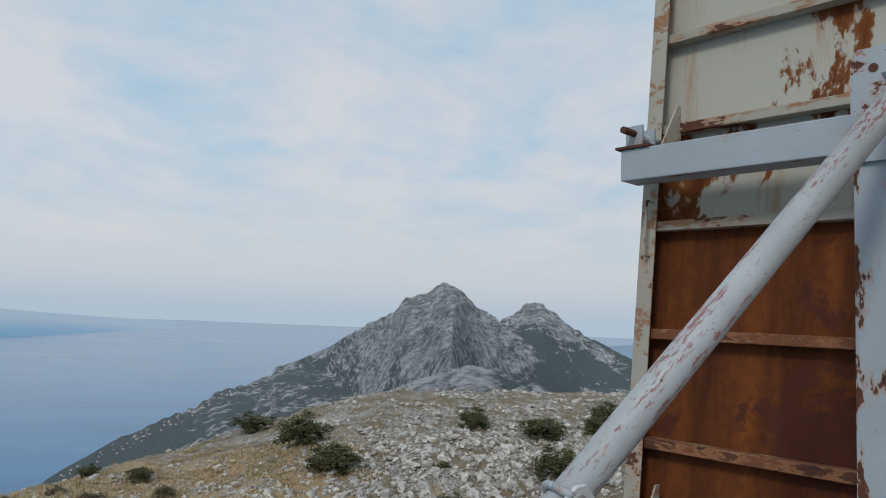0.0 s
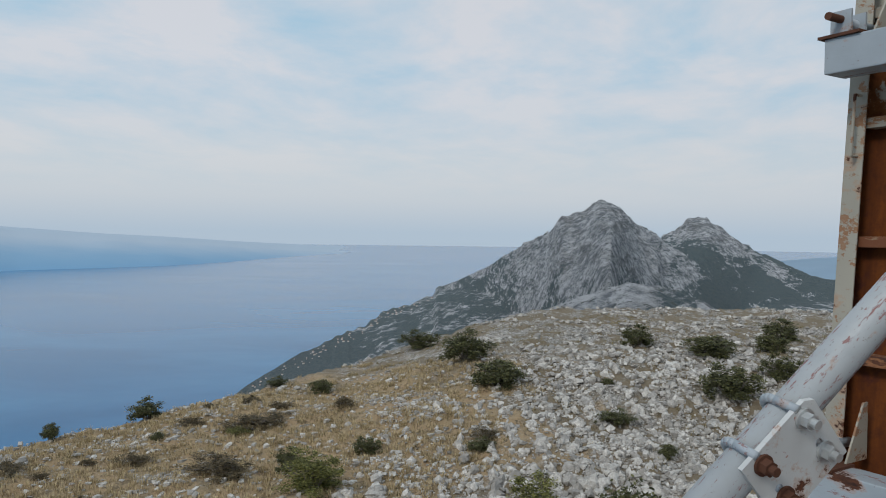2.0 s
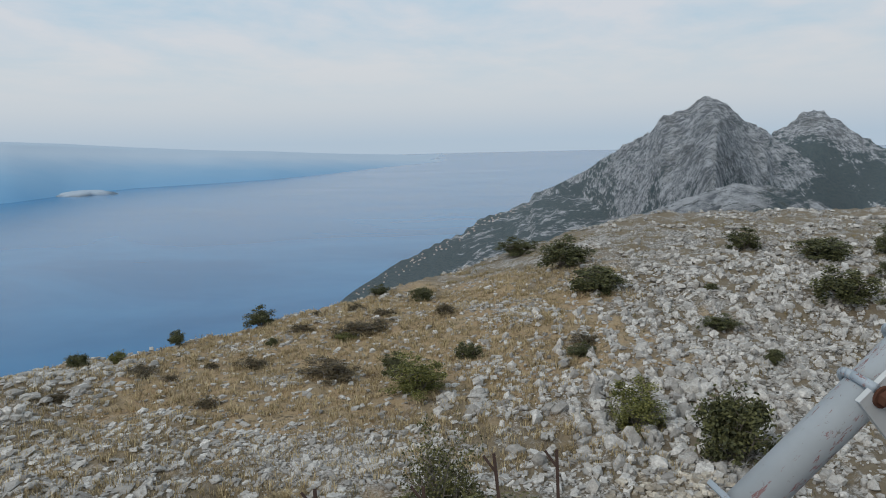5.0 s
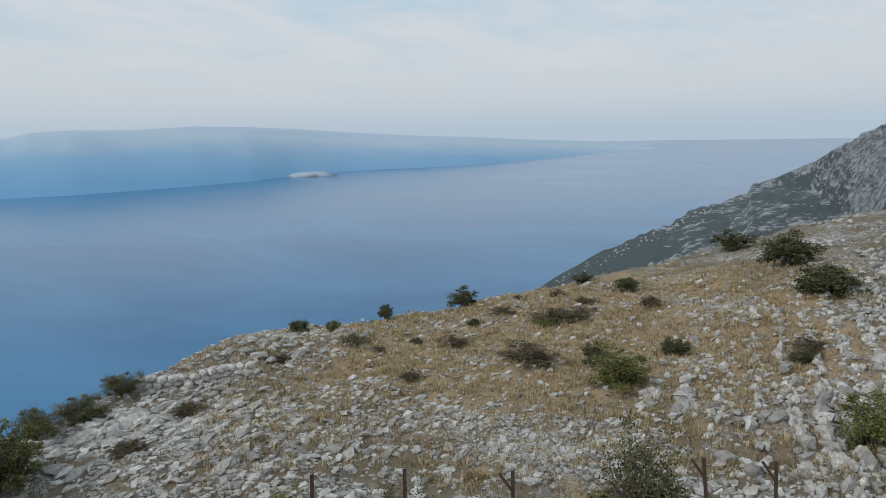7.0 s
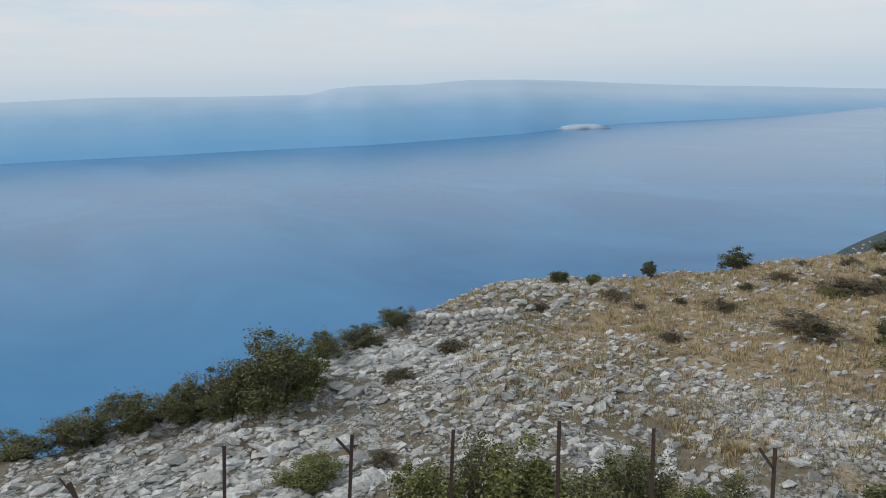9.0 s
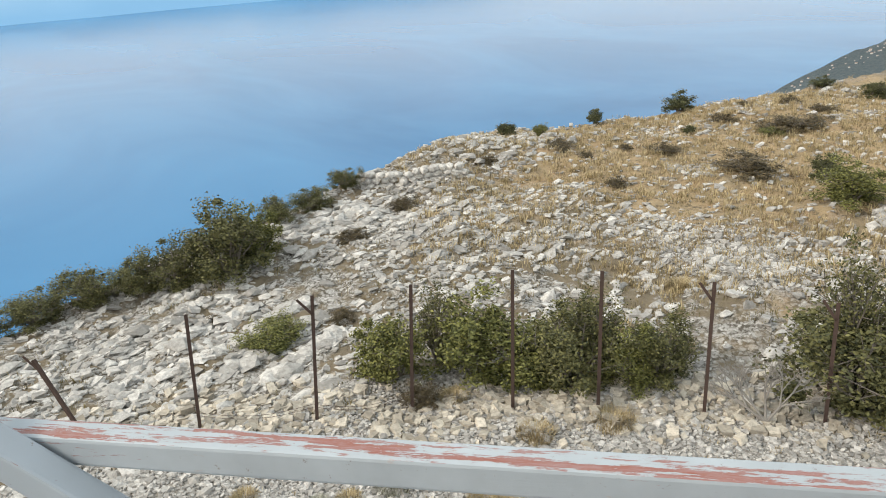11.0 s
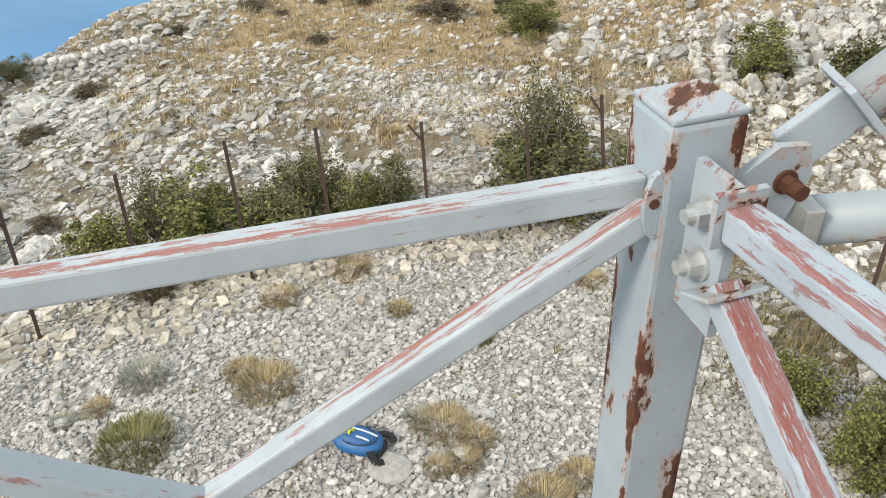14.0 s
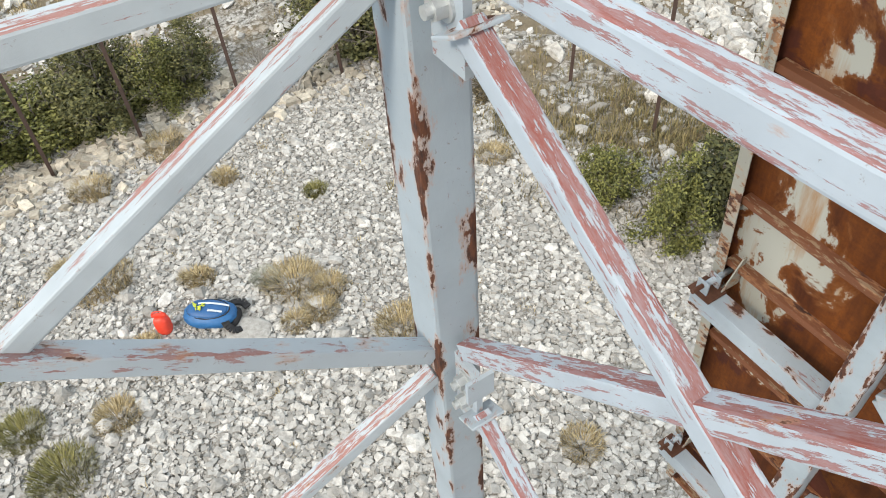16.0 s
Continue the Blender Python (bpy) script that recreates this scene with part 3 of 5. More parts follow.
def far_island():
    bm = bmesh.new()
    rows = []
    for a in np.arange(14.0, 128.0, 0.5):
        w = np.interp(a, (14, 19.7, 23.8, 28, 32.3, 36.6, 41.7, 45.9, 49.2, 53, 57, 61, 66, 75, 90, 128), (-1.3, -1.7, -1.98, -2.35, -2.62, -2.76, -2.87, -3.13, -3.44, -3.62, -3.77, -3.9, -3.9, -3.9, -3.7, -3.4))
        t = np.interp(a, (14, 19.7, 23.8, 28, 32.3, 36.6, 41.7, 45.9, 49.2, 53, 57, 61.2, 63.5, 65.3, 75, 128), (-1.25, -1.15, -0.95, -0.74, -0.5, -0.29, 0.03, 0.4, 0.58, 0.65, 0.45, 0.58, 0.43, 0.0, 0.2, 0.5))
        rw = (6 - SEA) / math.tan(math.radians(-w))
        rc = rw * 1.45
        zc = 6 + math.tan(math.radians(t)) * rc
        line = []
        for k in range(9):
            s = k / 8
            q = rw + (rc - rw) * s
            z = SEA - 1 + (zc - SEA + 1) * (s ** 0.75) + 5 * math.sin(s * math.pi) * noise.noise((a * 0.35, s * 3, 0))
            if k == 8:
                z += 4 * noise.noise((a * 0.12, 0, 7))
            th = math.radians(a)
            line.append(bm.verts.new((-math.sin(th) * q, math.cos(th) * q, z)))
        q = rc * 1.2
        line.append(bm.verts.new((-math.sin(th) * q, math.cos(th) * q, SEA - 1)))
        rows.append(line)
    for p, q in zip(rows, rows[1:]):
        for k in range(len(p) - 1):
            bm.faces.new((p[k], p[k + 1], q[k + 1], q[k]))
    bmesh.ops.recalc_face_normals(bm, faces=bm.faces[:])
    return tagged(mesh_object("far_island", bm, M_ISLAND, True), "long island across the strait, tinted haze blue", "island", kind="structure")


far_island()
bm = pipe(bmesh.new(), (0, 0, 0), (0, 0, 7.0), 1.0, 40, 0.45)
for v in bm.verts:
    v.co.x, v.co.y = v.co.x * (62 + 34 * noise.noise(v.co * 1.7)), v.co.y * (48 + 26 * noise.noise(v.co * 2))
spit = mesh_object("pale_spit", bm, M_PALE, True)
spit.matrix_world = pose(-math.sin(radians(44.6)) * 1555, math.cos(radians(44.6)) * 1555, SEA, 0, 0, 50)
tagged(spit, "pale shingle spit on the far island's shore", "shore", kind="structure")


def far_ridge():
    bm = bmesh.new()
    rows = []
    for a in np.arange(-40.0, -8.0, 0.5):
        top = np.interp(a, (-40, -22, -15, -12, -10, -8), (-1.2, -1.0, -1.35, -1.75, -2.2, -2.9)) + 0.12 * noise.noise((a * 0.5, 0, 0))
        th = math.radians(a)
        rows.append([bm.verts.new((-math.sin(th) * q, math.cos(th) * q, z)) for q, z in ((1500, SEA - 2), (1900, 6 + math.tan(math.radians(top)) * 1900), (2500, SEA - 2))])
    for p, q in zip(rows, rows[1:]):
        for k in range(2):
            bm.faces.new((p[k], p[k + 1], q[k + 1], q[k]))
    bmesh.ops.recalc_face_normals(bm, faces=bm.faces[:])
    return tagged(mesh_object("far_ridge", bm, M_FARHILL, True), "low ridge far behind the mountain, tinted haze blue", "ridge", kind="structure")


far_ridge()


def village():
    """Small gabled houses scattered along the coast below the mountain."""
    rnd = random.Random(3)
    house = thing("house", (0, 0, -70), "small pale far house with a tiled roof on the coast", "house", "coastal village")
    bm = bmesh.new()
    bmesh.ops.create_cube(bm, size=1.0, matrix=Matrix.Translation((0, 0, 0.4)) @ Matrix.Diagonal((1.3, 1.0, 0.8, 1)))
    part("wall", bm, M_HOUSE, house)
    bm = bmesh.new()
    v = [bm.verts.new(c) for c in ((-0.7, -0.56, 0.8), (0.7, -0.56, 0.8), (0.7, 0.56, 0.8), (-0.7, 0.56, 0.8), (-0.7, 0, 1.15), (0.7, 0, 1.15))]
    for f in ((0, 1, 5, 4), (2, 3, 4, 5), (0, 4, 3), (1, 2, 5), (3, 2, 1, 0)):
        bm.faces.new([v[i] for i in f])
    part("roof", bm, M_ROOF, house)
    for _ in range(90):
        a = rnd.choice((rnd.uniform(20.5, 26.3), rnd.uniform(12.5, 20)))
        r = float(coast(a)) * rnd.uniform(0.87, 0.975)
        x, y = -math.sin(radians(a)) * r, math.cos(radians(a)) * r
        copy_thing(house, pose(x, y, rough_height(x, y) - 0.1, 0, 0, rnd.uniform(0, 180)) @ Matrix.Scale(rnd.uniform(0.45, 0.95) * r / 500, 4))
    for o in [*house.children, house]:
        bpy.data.objects.remove(o)


village()

# ---- the steel frame ----
P, N, Z = Vector((-0.68, 0.733, 0)), Vector((0.733, 0.68, 0)), Vector((0, 0, 1))
CORNER = Vector((-0.085, 0.765, 0))


def at(p, n, z):
    """A place p metres along the panel and n metres towards it from the frame's corner post, z above the eye."""
    return CORNER + P * p + N * n + Z * (EYE + z)


def bar(name, parent, a, b, w, h, mat, label="", up=Z, bevel=0.004):
    """A square tube from a to b as a part that lies along its own y axis."""
    a, b = Vector(a), Vector(b)
    bm = beam(bmesh.new(), (0, -(b - a).length / 2, 0), (0, (b - a).length / 2, 0), w, h, (0, 0, 1), bevel)
    ob = part(name, bm, mat, parent, label)
    d = (b - a).normalized()
    side = d.cross(Vector(up)).normalized()
    ob.matrix_world = Matrix.Translation((a + b) / 2) @ Matrix((side, d, side.cross(d))).transposed().to_4x4()
    ob.matrix_basis = parent.matrix_world.inverted() @ ob.matrix_world
    return ob


def local(name, bm, mat, parent, label="", smooth=False, root=None):
    """A part whose mesh was made in world places."""
    bmesh.ops.transform(bm, matrix=(root or parent).matrix_world.inverted(), verts=bm.verts)
    return part(name, bm, mat, parent, label, smooth)


def upright_plate(bm, p0, p1, n0, n1, z0, z1):
    """A flat plate between two corners given as (p, n, z)."""
    made = bmesh.ops.create_cube(bm, size=1.0)["verts"]
    m = Matrix((P, N, Z)).transposed().to_4x4()
    c = at((p0 + p1) / 2, (n0 + n1) / 2, (z0 + z1) / 2)
    bmesh.ops.transform(bm, matrix=Matrix.Translation(c) @ m @ Matrix.Diagonal((abs(p1 - p0), abs(n1 - n0), abs(z1 - z0), 1)), verts=made)
    return bm


tower = thing("steel_frame", (CORNER.x, CORNER.y, 0), "welded square-tube steel frame in flaking grey-white paint", "frame")
GROUND = -EYE
bar("post", tower, at(0.024, 0.006, GROUND), at(0.024, 0.006, -0.336), 0.09, 0.09, M_COLUMN, "grey post with rust runs and a capped top", -N, 0.007)
local("cap", beam(bmesh.new(), at(0.068, 0.006, -0.3325), at(-0.020, 0.006, -0.3325), 0.088, 0.0075, Z, 0.003), M_PAINT, tower, "pale welded cap plate")
TOPS = (-0.425, -1.235, -2.045, -2.855, -3.665, -4.475)
bar("rail", tower, at(0.030, -0.038, -0.4275), at(0.128, -1.7, -0.450), 0.034, 0.036, M_RAIL, "long rail worn to primer on top")
bar("rail", tower, at(-0.098, 0, -0.409), at(-1.5, 0, -0.325), 0.038, 0.038, M_PRIMER, "rail worn down to red primer")
for i, z in enumerate(TOPS[:-1]):
    k = z + 0.425
    bar("brace", tower, at(0.005, -0.036, k - 0.447), at(0.11, -1.65, k - 1.43), 0.032, 0.033, M_RAIL)
    bar("brace", tower, at(0.010, -0.036, k - 1.195), at(0.07, -1.65, k - 0.03), 0.037, 0.037, M_PAINT)
    bar("brace", tower, at(-0.09, 0, k - 0.495), at(-1.45, 0, k - 1.28), 0.033, 0.033, M_PRIMER)
    bar("brace", tower, at(-0.05, 0.004, k - 1.15), at(-1.45, 0.004, k + 0.18), 0.034, 0.034, M_PRIMER)
    # fin plate on the post with its two bolts, end plates of the bars
    local("fin_plate", upright_plate(bmesh.new(), -0.018, -0.092, -0.006, 0.006, k - 0.375, k - 0.565), M_PAINT, tower)
    for zb in (-0.420, -0.485):
        bm = hexbolt(bmesh.new(), at(-0.058, -0.006, k + zb), -N, 0.0145, 0.016, 0.014, 0.0085)
        local("bolt", bm, M_BOLT, tower, "galvanised hexagon bolt")
    local("end_plate", upright_plate(bmesh.new(), -0.090, -0.098, -0.028, 0.028, k - 0.375, k - 0.437), M_PAINT, tower)
    bm = bmesh.new()
    beam(bm, at(-0.096, -0.036, k - 0.497), at(-0.096, 0.036, k - 0.497), 0.055, 0.006, Vector(P) * 0.5 + Z, 0.002)
    local("end_plate", bm, M_PAINT, tower)
bm = bmesh.new()
ring = [(0.015 * math.cos(radians(q)), 0.042 * math.sin(radians(q))) for q in range(0, 360, 30)]
flat_plate(bm, ring, 0.008, Matrix.Translation(at(-0.014, -0.043, -0.43)) @ Matrix((N, P, Z)).transposed().to_4x4())
local("lug_plate", bm, M_PAINT, tower, "small oval lug plate with a bolt hole")
bm = pipe(bmesh.new(), at(-0.0195, -0.047, -0.425), at(-0.0085, -0.047, -0.425), 0.006, 14)
local("bolt_hole", bm, M_RUSTBOLT, tower)
for p, n in ((0.128, -1.74), (-1.53, 0)):
    bar("post", tower, at(p, n, GROUND), at(p, n, -0.338), 0.1, 0.1, M_COLUMN, "", -N)
# lug and rusted bolt that hold the tubes
bm = bmesh.new()
flat_plate(bm, [(0.048, -0.50), (0.12, -0.505), (0.15, -0.43), (0.14, -0.39), (0.10, -0.385), (0.048, -0.42)], 0.012,
           Matrix.Translation(CORNER + P * -0.01 + Z * EYE) @ Matrix((N, P, Z)).transposed().to_4x4())
local("lug_plate", bm, M_PAINT, tower)
bm = hexbolt(bmesh.new(), at(-0.016, 0.115, -0.43), -P, 0.011, 0.013, 0.018, 0.0095)
local("bolt", bm, M_RUSTBOLT, tower, "thick rusted bolt end")

# ---- the panel ----
EDGE_P, FAR_P = 0.56, -2.7


def depth(z):
    """The panel is bent: it leans away above and below its middle."""
    return 1.565 + 0.085 * max(0.0, z + 1.1) + 0.1 * max(0.0, -1.1 - z)


def on_panel(p, z, out=0.0):
    """A place on the panel's back; out is the distance from it towards the frame."""
    return at(p, depth(z) - out, z)


panel = thing("reflector_panel", tuple(on_panel(-1.0, -4.9)), "tall bent reflector panel of rusted sheet steel with flaking paint", "panel")
RIBS = (2.2, 1.83, 1.47, 1.11, 0.79, 0.465, 0.115, -0.225, -0.58, -1.0, -1.49, -2.12, -2.5, -3.05, -3.6, -4.2, -4.8)
SHEETS = (M_RUSTPALE, M_RUSTPALE, M_RUSTPALE, M_RUSTPALE, M_RUSTPALE, M_RUST, M_RUST, M_RUST, M_RUST, M_RUSTMID, M_RUST, M_RUSTMID, M_RUST, M_RUSTMID, M_RUSTMID, M_RUST)
for z1, z0, m in zip(RIBS, RIBS[1:], SHEETS):
    bm = bmesh.new()
    beam(bm, on_panel((EDGE_P + FAR_P) / 2, z0, -0.003), on_panel((EDGE_P + FAR_P) / 2, z1, -0.003), EDGE_P - FAR_P, 0.005, N, 0.0)
    local("sheet", bm, m, panel)
for z1, z0 in ((2.2, -1.1), (-1.1, -4.8)):
    bm = bmesh.new()
    beam(bm, on_panel(EDGE_P, z0, 0.03), on_panel(EDGE_P, z1, 0.03), 0.006, 0.075, N, 0.001)
    beam(bm, on_panel(EDGE_P - 0.028, z0, 0.066), on_panel(EDGE_P - 0.028, z1, 0.066), 0.05, 0.005, N, 0.001)
    local("edge_channel", bm, M_EDGE, panel, "pale edge channel streaked with rust")
for i, z in enumerate(RIBS):
    a, b = on_panel(EDGE_P - 0.04, z, 0.024), on_panel(FAR_P, z, 0.024)
    bar("rib", panel, a, b, 0.05, 0.032, M_EDGE if i < 6 else M_RIB, "", Z, 0.003)
for p in (-0.55, -1.6):
    for z1, z0 in ((2.2, -1.1), (-1.1, -4.8)):
        bar("seam", panel, on_panel(p, z0, 0.004), on_panel(p, z1, 0.004), 0.03, 0.006, M_RIB, "", N, 0.001)
for z in (0.455, -1.42):
    bm = bmesh.new()
    for za, zb, oa, ob_ in ((-0.09, 0.09, 0.10, 0.10), (0.09, 0.09, 0.06, 0.10), (-0.09, -0.09, 0.06, 0.10)):
        pipe(bm, on_panel(EDGE_P - 0.035, z + za, oa), on_panel(EDGE_P - 0.035, z + zb, ob_), 0.0045, 10)
    local("handle", bm, M_EDGE, panel, "wire handle on the edge channel")

# ---- arms that carry the panel ----
for z, n in ((0.64, 1.53), (-0.56, 1.45), (-2.66, 1.56), (-4.22, 1.72)):
    arm = thing("support_arm", tuple(at(0.1, n, z)), "white painted box-section arm carrying the panel's edge", "arm", "support arms")
    bar("box_section", arm, at(0.545, n, z), at(-0.165, n, z), 0.1, 0.1, M_PAINT)
    d = depth(z) - n
    local("base_plate", upright_plate(bmesh.new(), 0.44, 0.56, -0.06 + n, 0.05 + n, z + 0.05, z + 0.058), M_RUSTBOLT, arm, "rusted base plate")
    for dn in (-0.035, 0.035):
        local("bracket", upright_plate(bmesh.new(), 0.475, 0.535, n + dn - 0.004, n + dn + 0.004, z + 0.058, z + 0.125), M_PAINT, arm)
    local("pin", pipe(bmesh.new(), at(0.505, n - 0.10, z + 0.10), at(0.505, n - 0.02, z + 0.10), 0.011, 14), M_RUSTBOLT, arm, "dark rusted pin")
    local("sleeve", pipe(bmesh.new(), at(0.505, n - 0.015, z + 0.095), at(0.505, n + d - 0.03, z + 0.095), 0.014, 14), M_PAINT, arm, "", True)
    bm = bmesh.new()
    flat_plate(bm, [(n + 0.03, z + 0.058), (n + d - 0.03, z + 0.058), (n + d - 0.03, z + 0.22), (n + d - 0.05, z + 0.22)], 0.006,
               Matrix.Translation(CORNER + P * 0.455 + Z * EYE) @ Matrix((N, P, Z)).transposed().to_4x4())
    local("gusset", bm, M_EDGE, arm, "triangular gusset plate")

# ---- the post behind the panel ----
back = thing("panel_post", tuple(at(-0.215, 1.43, GROUND)), "tall grey-white post with chipped paint carrying the arms", "post")
bar("column", back, at(-0.215, 1.43, GROUND), at(-0.215, 1.43, 0.70), 0.1, 0.1, M_COLUMN, "", -N, 0.007)
bm = bmesh.new()
flat_plate(bm, [(-0.05, 0.54), (0.05, 0.54), (0.05, 0.78), (0.035, 0.81), (-0.035, 0.81), (-0.05, 0.78)], 0.012,
           Matrix.Translation(CORNER + P * -0.215 + N * 1.373 + Z * EYE) @ Matrix((P, N, Z)).transposed().to_4x4())
local("head_plate", bm, M_PAINT, back, "drilled head plate")
local("bolt_hole", pipe(bmesh.new(), at(-0.215, 1.366, 0.76), at(-0.215, 1.38, 0.76), 0.011, 14), M_RUSTBOLT, back)
second = thing("panel_post", tuple(at(-1.5, 1.45, GROUND)), "grey-white lattice post behind the panel", "post")
bar("column", second, at(-1.5, 1.45, GROUND), at(-1.5, 1.45, 0.56), 0.1, 0.1, M_COLUMN, "", -N)
for k in (-1.9, -2.7, -3.5, -4.3, -5.1):
    bar("brace", back, at(-0.3, 1.45, k - 0.4), at(-1.46, 1.45, k + 0.4), 0.05, 0.05, M_PAINT)
    bar("brace", back, at(-0.3, 1.455, k + 0.4), at(-1.46, 1.455, k - 0.4), 0.05, 0.05, M_PAINT)

# ---- round tubes between the frame and the panel post ----
T0, T1 = at(0.02, 0.22, -0.367), at(-0.305, 1.30, 0.69)
tube = thing("brace_tube", tuple(T0), "white round tube brace with scraped red primer", "tube", "brace tubes")
tdir = (T1 - T0).normalized()


def round_tube(parent, a, b, r, mat):
    bm = pipe(bmesh.new(), (0, -(b - a).length / 2, 0), (0, (b - a).length / 2, 0), r, 40)
    for f in bm.faces:
        f.smooth = len(f.verts) == 4
    ob = part("tube", bm, mat, parent)
    d = (b - a).normalized()
    side = d.cross(Z).normalized()
    ob.matrix_basis = parent.matrix_world.inverted() @ Matrix.Translation((a + b) / 2) @ Matrix((side, d, side.cross(d))).transposed().to_4x4()
    return ob


round_tube(tube, T0, T1, 0.0305, M_TUBE)
bm = beam(bmesh.new(), T0 - tdir * 0.005, T0 + tdir * 0.004, 0.085, 0.085, Z, 0.002)
local("end_flange", bm, M_PAINT, tube)
bm = beam(bmesh.new(), T0 - tdir * 0.09, T0 - tdir * 0.004, 0.016, 0.06, Z, 0.003)
local("end_lug", bm, M_PAINT, tube)
bm = beam(bmesh.new(), T1 - tdir * 0.006, T1 + tdir * 0.002, 0.085, 0.085, Z, 0.002)
local("end_flange", bm, M_PAINT, tube)
# clamp plate with two u-bolts
CLAMP = T0 + tdir * 0.29
up_t = (P * -1.0).normalized()
out = (up_t - tdir * up_t.dot(tdir)).normalized()
low_t = tdir.cross(out).normalized()
if low_t.z > 0:
    low_t = -low_t
clamp = Matrix((tdir, out, -low_t)).transposed().to_4x4()
clamp.translation = CLAMP + out * 0.036 + low_t * 0.018
bm = bmesh.new()
flat_plate(bm, [(-0.075, -0.075), (0.075, -0.075), (0.075, 0.045), (0.06, 0.058), (-0.075, 0.058)], 0.008, clamp)
local("clamp_plate", bm, M_PLATE, tube, "clamp plate with rust spots")
for s in (-0.045, 0.045):
    for h in (0.036, -0.038):
        c = clamp @ Vector((s, 0.004, h))
        local("nut", hexbolt(bmesh.new(), c, out, 0.012, 0.012, 0.014, 0.007), M_RUSTBOLT if s < 0 else M_BOLT, tube)
    bm = bmesh.new()
    pts = []
    for q in range(0, 181, 15):
        a_ = radians(q)
        pts.append(CLAMP + tdir * s + low_t * (0.019 - 0.019 - 0.037 * math.cos(a_)) - out * (0.037 * math.sin(a_) - 0.0))
    for u, v in zip(pts, pts[1:]):
        pipe(bm, u, v, 0.007, 10)
    for u in (pts[0], pts[-1]):
        pipe(bm, u, u + out * 0.04, 0.007, 10)
    local("u_bolt", bm, M_PAINT, tube, "grey u-bolt round the tube", True)

T2, T3 = at(-0.01, 0.15, -0.495), at(-0.22, 1.38, -0.53)
level = thing("brace_tube", tuple(T2), "level grey round tube brace", "tube", "brace tubes")
round_tube(level, T2, T3, 0.0305, M_COLUMN)
ld = (T3 - T2).normalized()
local("end_flange", beam(bmesh.new(), T2 - ld * 0.012, T2 + ld * 0.01, 0.07, 0.07, Z, 0.002), M_BOLT, level)
for s in (0.86, 0.93):
    c = T2.lerp(T3, s)
    local("collar", pipe(bmesh.new(), c - ld * 0.012, c + ld * 0.012, 0.037, 28), M_PAINT, level)


# ---- stones ----
rng = np.random.default_rng(7)
ICO = bmesh.new()
bmesh.ops.create_icosphere(ICO, subdivisions=1, radius=1.0)
ICO_V = np.array([v.co[:] for v in ICO.verts])
ICO_F = np.array([[v.index for v in f.verts] for f in ICO.faces])
ICO.free()
BLOCK_V = np.array([(a, b, c) for a in (-0.8, 0.8) for b in (-0.8, 0.8) for c in (-0.8, 0.8)])
BLOCK_F = np.array([(0, 1, 3), (0, 3, 2), (4, 6, 7), (4, 7, 5), (0, 4, 5), (0, 5, 1), (2, 3, 7), (2, 7, 6), (0, 2, 6), (0, 6, 4), (1, 5, 7), (1, 7, 3)])


def polar_area(count, r0, r1, a0, a1):
    r = np.sqrt(rng.uniform(r0 ** 2, r1 ** 2, count))
    a = np.radians(rng.uniform(a0, a1, count))
    return -np.sin(a) * r, np.cos(a) * r


def stones(name, x, y, size, mat, label, category, flat=0.6, sink=0.25, jag=0.28, strike=None, long=1.0, blocky=False, tip=0.5):
    """Many angular stones lying on the ground as one mesh; strike (degrees): the way most of them lie, long: how stretched they are."""
    n = len(x)
    base_v, base_f = (BLOCK_V, BLOCK_F) if blocky else (ICO_V, ICO_F)
    v = base_v[None] * (1 + rng.uniform(-jag, jag, (n, len(base_v), 3)))
    v = v * np.stack([rng.uniform(0.75, 1.35, n) * long, rng.uniform(0.7, 1.1, n), flat * rng.uniform(0.7, 1.3, n)], -1)[:, None]
    tilt = rng.uniform(-tip, tip, n)
    ct, st = np.cos(tilt)[:, None], np.sin(tilt)[:, None]
    v = np.stack([v[..., 0] * ct - v[..., 2] * st, v[..., 1], v[..., 0] * st + v[..., 2] * ct], -1)
    turn = rng.uniform(0, 2 * np.pi, n) if strike is None else np.radians(rng.normal(strike, 24, n))
    ct, st = np.cos(turn)[:, None], np.sin(turn)[:, None]
    v = np.stack([v[..., 0] * ct - v[..., 1] * st, v[..., 0] * st + v[..., 1] * ct, v[..., 2]], -1)
    v = v * np.asarray(size)[:, None, None]
    z = np.array([rough_height(a, b) for a, b in zip(x.tolist(), y.tolist())]) + np.asarray(size) * flat * (1 - 2 * sink)
    v += np.stack([x, y, z], -1)[:, None]
    f = (base_f[None] + (np.arange(n) * len(base_v))[:, None, None]).reshape(-1, 3)
    me = bpy.data.meshes.new(name)
    me.from_pydata(v.reshape(-1, 3).tolist(), [], f.tolist())
    me.materials.append(mat)
    ob = new(name, me)
    return tagged(ob, label, category, kind="stuff")


def patchy(x, y, scale, seed):
    return np.array([noise.fractal((a * scale, b * scale, seed), 1.0, 2.0, 3) for a, b in zip(x.tolist(), y.tolist())])


# gravel of the fenced yard
x, y = polar_area(100000, 1.8, 9.6, -22, 104)
keep = np.hypot(x, y) < np.where(x > -1.0, 7.3, 9.6)
x, y = x[keep], y[keep]
coarse = patchy(x, y, 0.45, 2.0) > 0.05
s = np.where(coarse, 0.017, 0.011) + 0.026 * rng.random(len(x)) ** 2.4
stones("gravel", x, y, s, M_STONE, "loose white limestone gravel in the yard", "gravel", 0.62, 0.2, 0.3, blocky=True)
x, y = polar_area(700, 2.5, 10.0, -22, 104)
